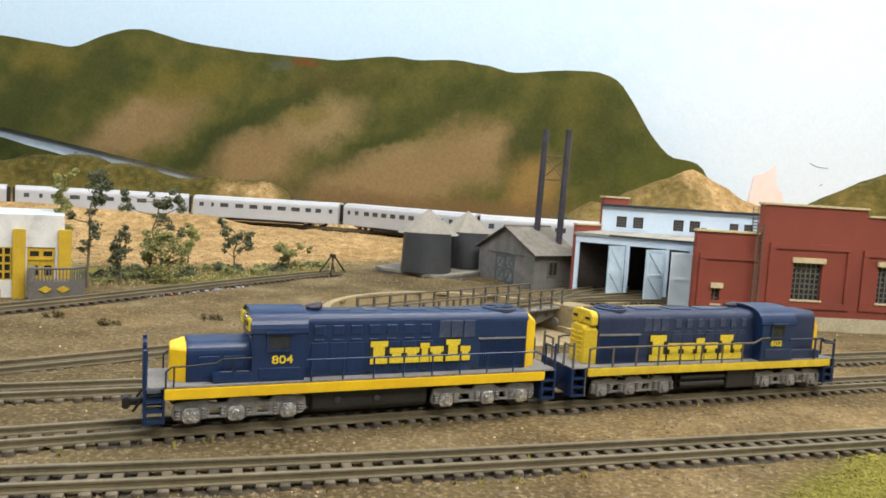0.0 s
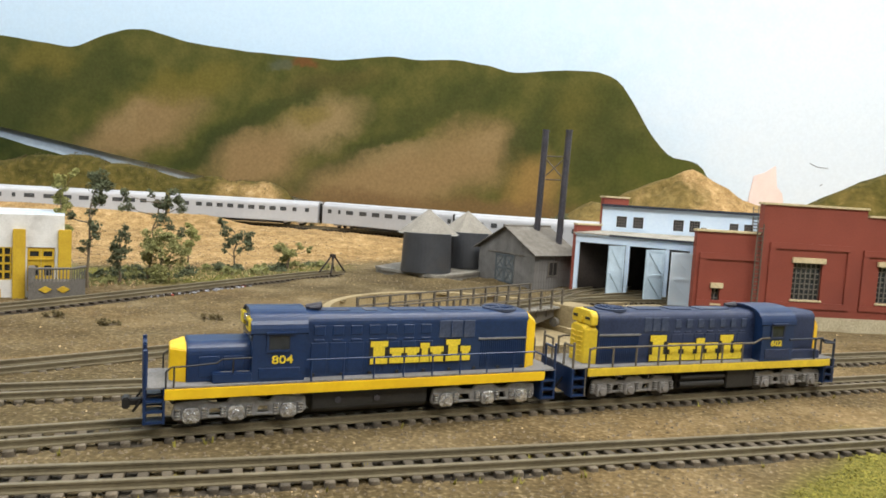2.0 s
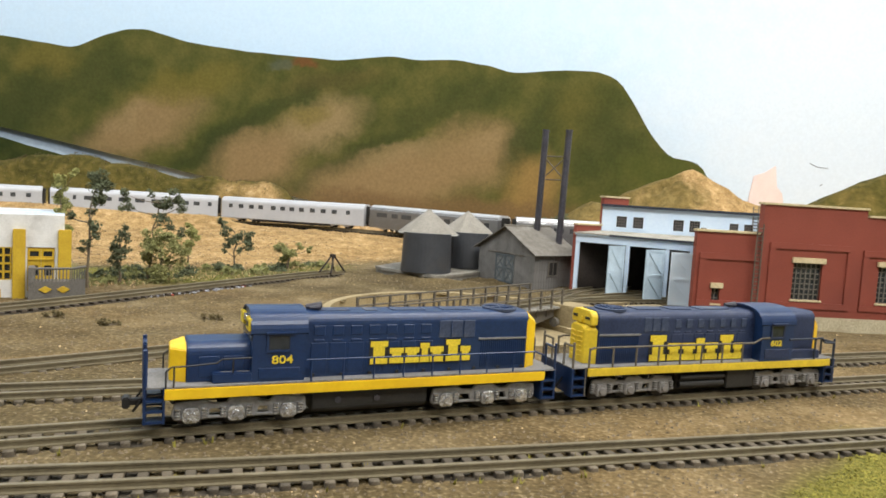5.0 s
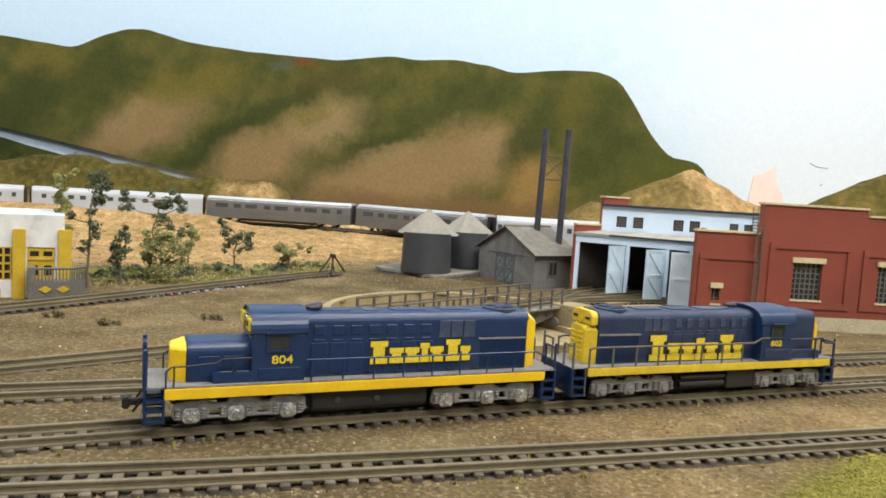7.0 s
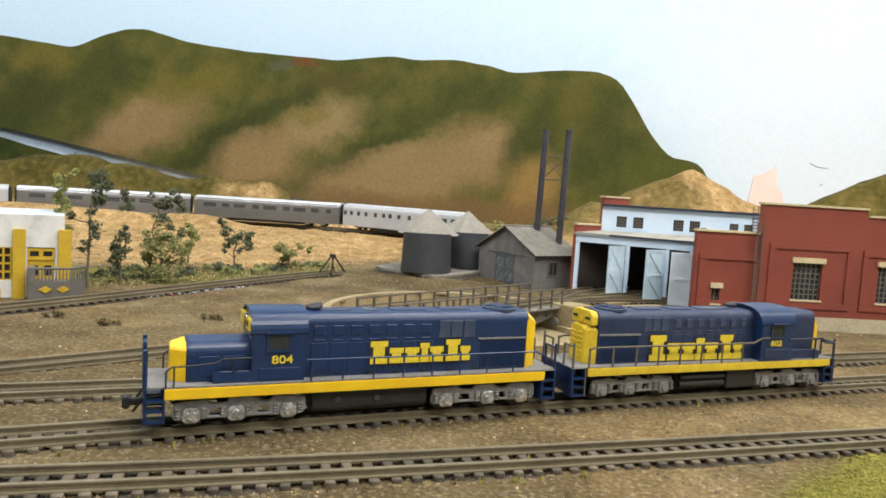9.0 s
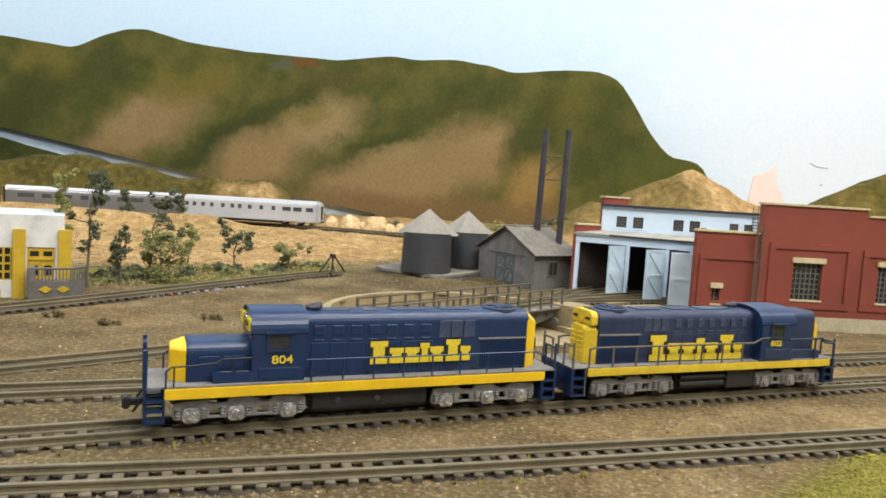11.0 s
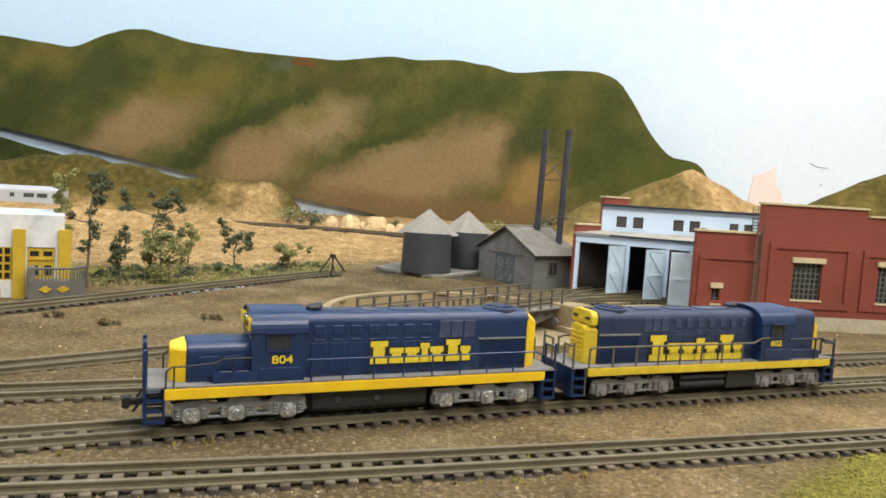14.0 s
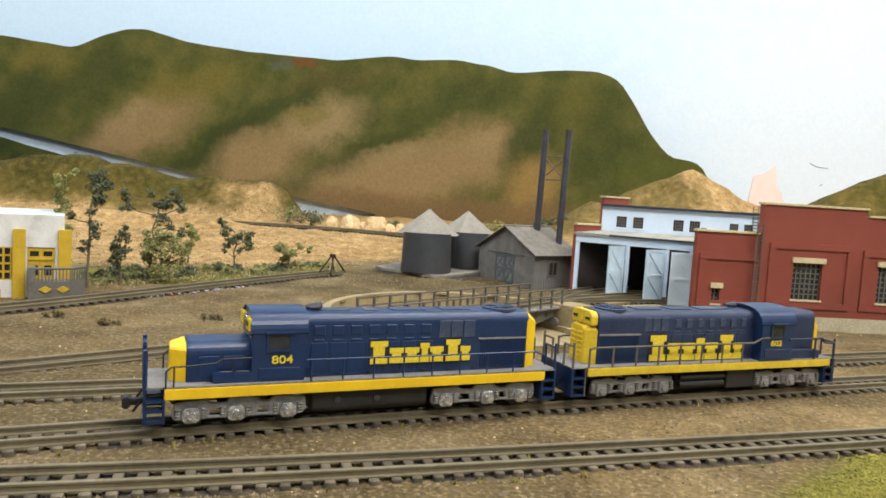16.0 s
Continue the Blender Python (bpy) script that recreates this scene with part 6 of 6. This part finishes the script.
DARKTREE = "spindly grey-green tree with sparse dark foliage clumps"
LIGHTTREE = "small airy olive green tree beside the spur track"
tree(-30.0, 60.86, 10.6, [(0.5, 9.6, 0.9), (1.1, 9.0, 0.8), (0.7, 8.2, 0.95), (1.2, 7.6, 0.6), (0.3, 7.0, 0.9), (-1.5, 6.1, 0.55), (-2.2, 6.3, 0.3), (0.6, 5.4, 0.8), (0.9, 4.7, 0.5), (0.0, 3.9, 0.5), (-0.6, 3.2, 0.35)], LEAFDARK, DARKTREE, 3, 1900, 0.115, trunk=0.14, lean=0.3)
tree(-31.9, 59.88, 9.8, [(0.2, 9.0, 0.5), (0.1, 8.3, 0.6), (0.0, 7.5, 0.65), (0.1, 6.8, 0.6), (-0.2, 6.0, 0.5), (-1.3, 5.6, 0.55), (-2.0, 5.0, 0.5), (1.2, 9.7, 0.4), (0.5, 4.9, 0.4)], LEAFLIME, "tall thin lime green sapling beside the depot", 4, 2300, 0.10, 0.09)
tree(-27.6, 67.24, 9.2, [(-1.9, 7.9, 0.7), (-2.2, 7.0, 0.75), (0.3, 8.3, 0.5), (0.8, 7.5, 0.7), (2.2, 8.0, 0.95), (3.0, 7.3, 0.8), (1.4, 6.8, 0.85), (1.5, 5.8, 0.8), (1.9, 5.0, 0.75), (2.8, 4.6, 0.6), (0.2, 3.6, 0.5)], LEAFDARK, "twisted tree with dark grey-green foliage clumps", 5, 2000, 0.115, trunk=0.13, lean=0.9)
tree(-29.0, 64.61, 5.6, [(0.3, 5.1, 0.45), (0.3, 4.3, 0.7), (-0.3, 3.5, 0.8), (0.5, 2.8, 0.7), (-0.6, 2.2, 0.7), (0.0, 1.5, 0.6)], LEAFDARK, "short dark green conical tree", 6, 1100, 0.115)
tree(-25.9, 66.49, 5.4, [(-0.9, 4.2, 1.1), (0.5, 4.4, 1.2), (1.3, 3.3, 1.1), (-1.5, 3.0, 1.0), (-0.2, 2.8, 1.2), (1.0, 2.0, 1.1), (-0.8, 1.6, 1.1), (0.3, 1.0, 1.0)], LEAFLIGHT, LIGHTTREE, 7, 3600, 0.11)
tree(-25.6, 72.87, 5.2, [(0.1, 4.8, 0.6), (0.2, 4.0, 0.75), (-0.1, 3.2, 0.65), (0.1, 2.5, 0.5)], LEAFLIME, "slim light green sapling at the field's edge", 8, 1300, 0.10, 0.08)
tree(-22.6, 78.5, 5.4, [(-1.5, 5.0, 0.7), (-0.9, 4.4, 0.75), (-0.4, 3.6, 0.8), (0.7, 3.6, 0.85), (1.6, 3.7, 0.75), (1.3, 2.9, 0.7), (-1.2, 2.4, 0.6), (0.5, 2.3, 0.4)], LEAFDARK, "low spreading dark green tree at the field's edge", 9, 1500, 0.12)
tree(-17.4, 81.13, 3.4, [(-1.0, 2.4, 0.85), (0.1, 2.2, 0.85), (1.4, 2.9, 0.5), (2.4, 2.6, 0.45), (-0.3, 1.3, 0.85)], LEAFLIGHT, "low light green bushy tree near the bumper", 10, 1700, 0.11)
rng = random.Random(21)
for i in range(30):
    s = rng.random()
    x, y = -31.5 + 17 * s + rng.uniform(-2.2, 1.0), 62.74 + 19.52 * s + rng.uniform(-0.8, 5.0)
    shrub(x, y, rng.uniform(1.0, 2.2), rng.uniform(0.5, 1.3), LEAFDARK if rng.random() < 0.5 else LEAFLIGHT, "low ragged green shrub beside the spur", 40 + i, 220)
for i, (x, y, w, h) in enumerate(((-28.0, 128.06, 4.5, 3.4), (-25.6, 127.31, 4.5, 3.6), (-23.4, 126.94, 4, 3.0), (8.5, 125.81, 4, 3.0), (10.8, 126.56, 4, 2.6), (6.5, 127.31, 3, 2.4), (13.5, 125.81, 3.4, 2.6), (17.5, 127.31, 3, 2.4), (20, 125.81, 3, 2.0), (2.5, 128.06, 3, 2.2), (-1.5, 128.81, 3, 1.8), (-9.0, 130.32, 2.5, 1.6))):
    shrub(x, y, w, h, LEAFDARK if i % 3 else LEAFLIGHT, "dark scrub at the foot of the mountain board", 90 + i, 300, 0.18)
for i, (x, y) in enumerate(((-21.5, 46.59), (-26.0, 48.09), (-16, 50.35), (-8.0, 49.59))):
    shrub(x, y, 1.3, 0.55, SCRUB, "dry brown weed clump on bare dirt", 120 + i, 160, 0.10)


def boulder(x, y, w, h, seed):
    rng = random.Random(seed)
    bm = bmesh.new()
    bmesh.ops.create_icosphere(bm, subdivisions=3, radius=1.0)
    for v in bm.verts:
        k = 1 + 0.28 * noise.noise(v.co * 1.4 + Vector((seed, 0, 0))) + 0.14 * noise.noise(v.co * 3.7 + Vector((0, seed, 0)))
        v.co = Vector((v.co.x * w * k, v.co.y * w * 0.7 * k, max(-0.2, v.co.z) * h * k))
    ob = part("boulder", bm, ROCK, None)
    ob.matrix_basis = pose(x * U, y * U, (ground_z(x, y) - 0.1) * U, 0, 0, rng.uniform(0, 360))
    tagged(ob, "pale tan plaster boulder behind the main line", "boulder", "boulders")


for i, (x, y, w, h) in enumerate(((-19.6, 126.56, 1.9, 1.9), (-16.3, 125.81, 2.6, 2.3), (-11.8, 125.06, 2.5, 2.5), (-9.4, 124.31, 1.6, 1.4), (-14.2, 125.81, 1.2, 1.0), (-7.6, 125.81, 1.5, 1.3))):
    boulder(x, y, w, h, 3 + i)


def scatter(name, label, material, count, area, size, seed, flat=0.6):
    """Loose grit: small four-sided stones lying on the ground."""
    rng = random.Random(seed)
    verts, faces = [], []
    while len(faces) < count * 6:
        x, y = area(rng)
        s = size * rng.uniform(0.4, 1.5) ** 1.6
        z = ground_z(x, y) + 0.25 * s
        a = rng.uniform(0, 6.28)
        k = len(verts)
        for i in range(3):
            b = a + 2.094 * i + rng.uniform(-0.4, 0.4)
            verts.append((x + s * math.cos(b), y + s * math.sin(b), z - 0.3 * s))
        verts += [(x + 0.3 * s * math.cos(a), y + 0.3 * s * math.sin(a), z + flat * s), (x, y, z - 0.5 * s)]
        faces += [(k, k + 1, k + 3), (k + 1, k + 2, k + 3), (k + 2, k, k + 3), (k + 1, k, k + 4), (k + 2, k + 1, k + 4), (k, k + 2, k + 4)]
    ob = raw(name, verts, faces, material, None, "stuff", label)
    return tagged(ob, category="grit")


def yard(rng):
    while True:
        y = 18 + 65 * rng.random() ** 1.7
        x = rng.uniform(-0.68, 0.68) * y
        lawn = x > 8 and (x - 13.6) * 0.42 - (y - 25.19) * 0.40 + 0.4 > -0.6
        if math.hypot(x - PIT[0], y - PIT[1]) > PIT[2] + 0.7 and not lawn:
            return x, y


def field(rng):
    while True:
        y = rng.uniform(74.75, 116.8)
        x = rng.uniform(-0.66, 0.08) * y
        if math.hypot(x - PIT[0], y - PIT[1]) > PIT[2] + 1:
            return x, y


def stones():
    scatter("gravel", "fine brown and tan grit on the dirt", PEBBLE, 15000, yard, 0.060, 5)
    scatter("loose_stones", "larger pale stones strewn over the dirt", ROCK, 420, yard, 0.058, 6)
    scatter("field_rubble", "tan crumbs of ground cover on the field", PEBBLE, 1600, field, 0.10, 7)


def grass(name, label, material, count, area, height, seed):
    rng = random.Random(seed)
    verts, faces = [], []
    for _ in range(count):
        x, y = area(rng)
        z = ground_z(x, y) - 0.03
        for _ in range(4):
            a, b = rng.uniform(0, 6.28), rng.uniform(0.1, 0.5)
            h = height * rng.uniform(0.5, 1.3)
            k = len(verts)
            dx, dy = 0.05 * math.cos(a), 0.05 * math.sin(a)
            verts += [(x - dx, y - dy, z), (x + dx, y + dy, z), (x - dy * 8 * b, y + dx * 8 * b, z + h)]
            faces.append((k, k + 1, k + 2))
    return tagged(raw(name, verts, faces, material, None, "stuff", label), category="grass")


def corner_lawn(rng):
    while True:
        x, y = rng.uniform(9, 24), rng.uniform(21.44, 32.7)
        if (x - 13.6) * 0.42 - (y - 25.19) * 0.40 + 0.4 + 1.0 * wob(x, y, 6.0, 11.0) + 0.4 * wob(x, y, 1.7, 12.0) > 0.1:
            return x, y


def spur_verge(rng):
    s = rng.random()
    return -31.5 + 18 * s + rng.uniform(-4, 1.5), 61.23 + 20.27 * s + rng.uniform(-1.1, 6.8)


def hill_scrub(rng):
    while True:
        x, y = rng.uniform(-90, -27), rng.uniform(124.31, 137.83)
        if hill_left(x, y) > 0.8:
            return x, y


stones()
grass("lawn", "yellow-green static grass at the layout's corner", TURF, 7000, corner_lawn, 0.07, 1)
grass("verge_grass", "olive grass and weeds beside the spur track", LEAFLIGHT, 2600, spur_verge, 0.26, 2)
grass("dry_verge_grass", "pale straw tufts among the weeds beside the spur", ROCK, 1500, spur_verge, 0.2, 6)
grass("hill_scrub", "dry olive scrub covering the low hills", SCRUB, 1500, hill_scrub, 0.32, 3)


def scrap_pile():
    rng = random.Random(8)
    for i in range(34):
        x, y = -24.0 + 0.18 * i + rng.uniform(-0.25, 0.25), 57.1 + 0.30 * i + rng.uniform(-0.4, 0.4)
        bm = bmesh.new()
        w = rng.uniform(0.07, 0.22)
        box(bm, -w, -w * 0.5, 0, w, w * 0.5, w * 0.8)
        ob = part("scrap_piece", bm, RED if i % 11 == 9 else SCRAP, None, bevel=0.03)
        ob.matrix_basis = pose(x * U, y * U, (ground_z(x, y) + 0.02) * U, rng.uniform(-15, 15), 0, rng.uniform(0, 180))
        tagged(ob, "pale metal scrap lying beside the spur track", "scrap", "scrap beside the spur")


scrap_pile()
for i, (x, y, w, d, a) in enumerate(((15.9, 73.7, 6.0, 1.1, 49), (18.0, 71, 5.2, 1.2, 36), (19.5, 68.97, 4.5, 1.2, 28))):
    bm = bmesh.new()
    box(bm, -w / 2, -d / 2, -0.75, w / 2, d / 2, -0.25)
    ob = part("concrete_pad", bm, CONCRETE, None, bevel=0.04)
    ob.matrix_basis = pose(x * U, y * U, 0, 0, 0, a)
    tagged(ob, "sandy concrete strip between the stall tracks", "concrete pad", "pads by the engine house")


bm = bmesh.new()
box(bm, -1.3, -1.7, -2.45, 1.5, 1.7, -0.12)
ob = part("abutment", bm, CONCRETE, None, bevel=0.05)
ob.matrix_basis = pose(11.9 * U, 66.3 * U, 0, 0, 0, 46.4)
tagged(ob, "sandy concrete abutment at the turntable pit's edge", "abutment", kind="structure")


def straw_field(rng):
    while True:
        y = rng.uniform(76, 112)
        x = rng.uniform(-0.62, 0.02) * y
        edge = float(np.interp(x, [-60, -24, -12, 4, 16], [62.7, 68.7, 83.8, 92, 94.3]))
        if y > edge + 6 and wob(x, y, 5.0, 31.0) + 0.5 * wob(x, y, 1.6, 32.0) > -0.1 and float(np.min(np.hypot(LINE_NEAR[:, 1] - x, LINE_NEAR[:, 2] - y))) > 3.0:
            return x, y


def trackside(rng):
    pts = T1 if rng.random() < 0.6 else T2
    x, y = pts[rng.randrange(len(pts))]
    c = rng.choice((-1.5, -0.2, 0.2, 1.45))
    return x + rng.uniform(-0.12, 0.12), y + c + rng.uniform(-0.12, 0.12)


grass("field_straw", "pale straw fibres strewn over the dry field", ROCK, 5200, straw_field, 0.09, 11)
grass("field_stubble", "brown stubble among the straw of the field", STUBBLE, 4200, straw_field, 0.09, 12)
grass("trackside_weeds", "sparse yellow-green weeds along the tracks", TURF, 150, trackside, 0.26, 13)


def motions():
    for i, car in enumerate(CARS):
        rows = []
        for k in range(65):
            t = k * 0.25
            back = 1.34 if i == len(CARS) - 1 else 0.0
            rows.append((t, car_pose((i - 1.5) * CAR_PITCH - back - train_shift(t))))
        walk(car, rows)


motions()
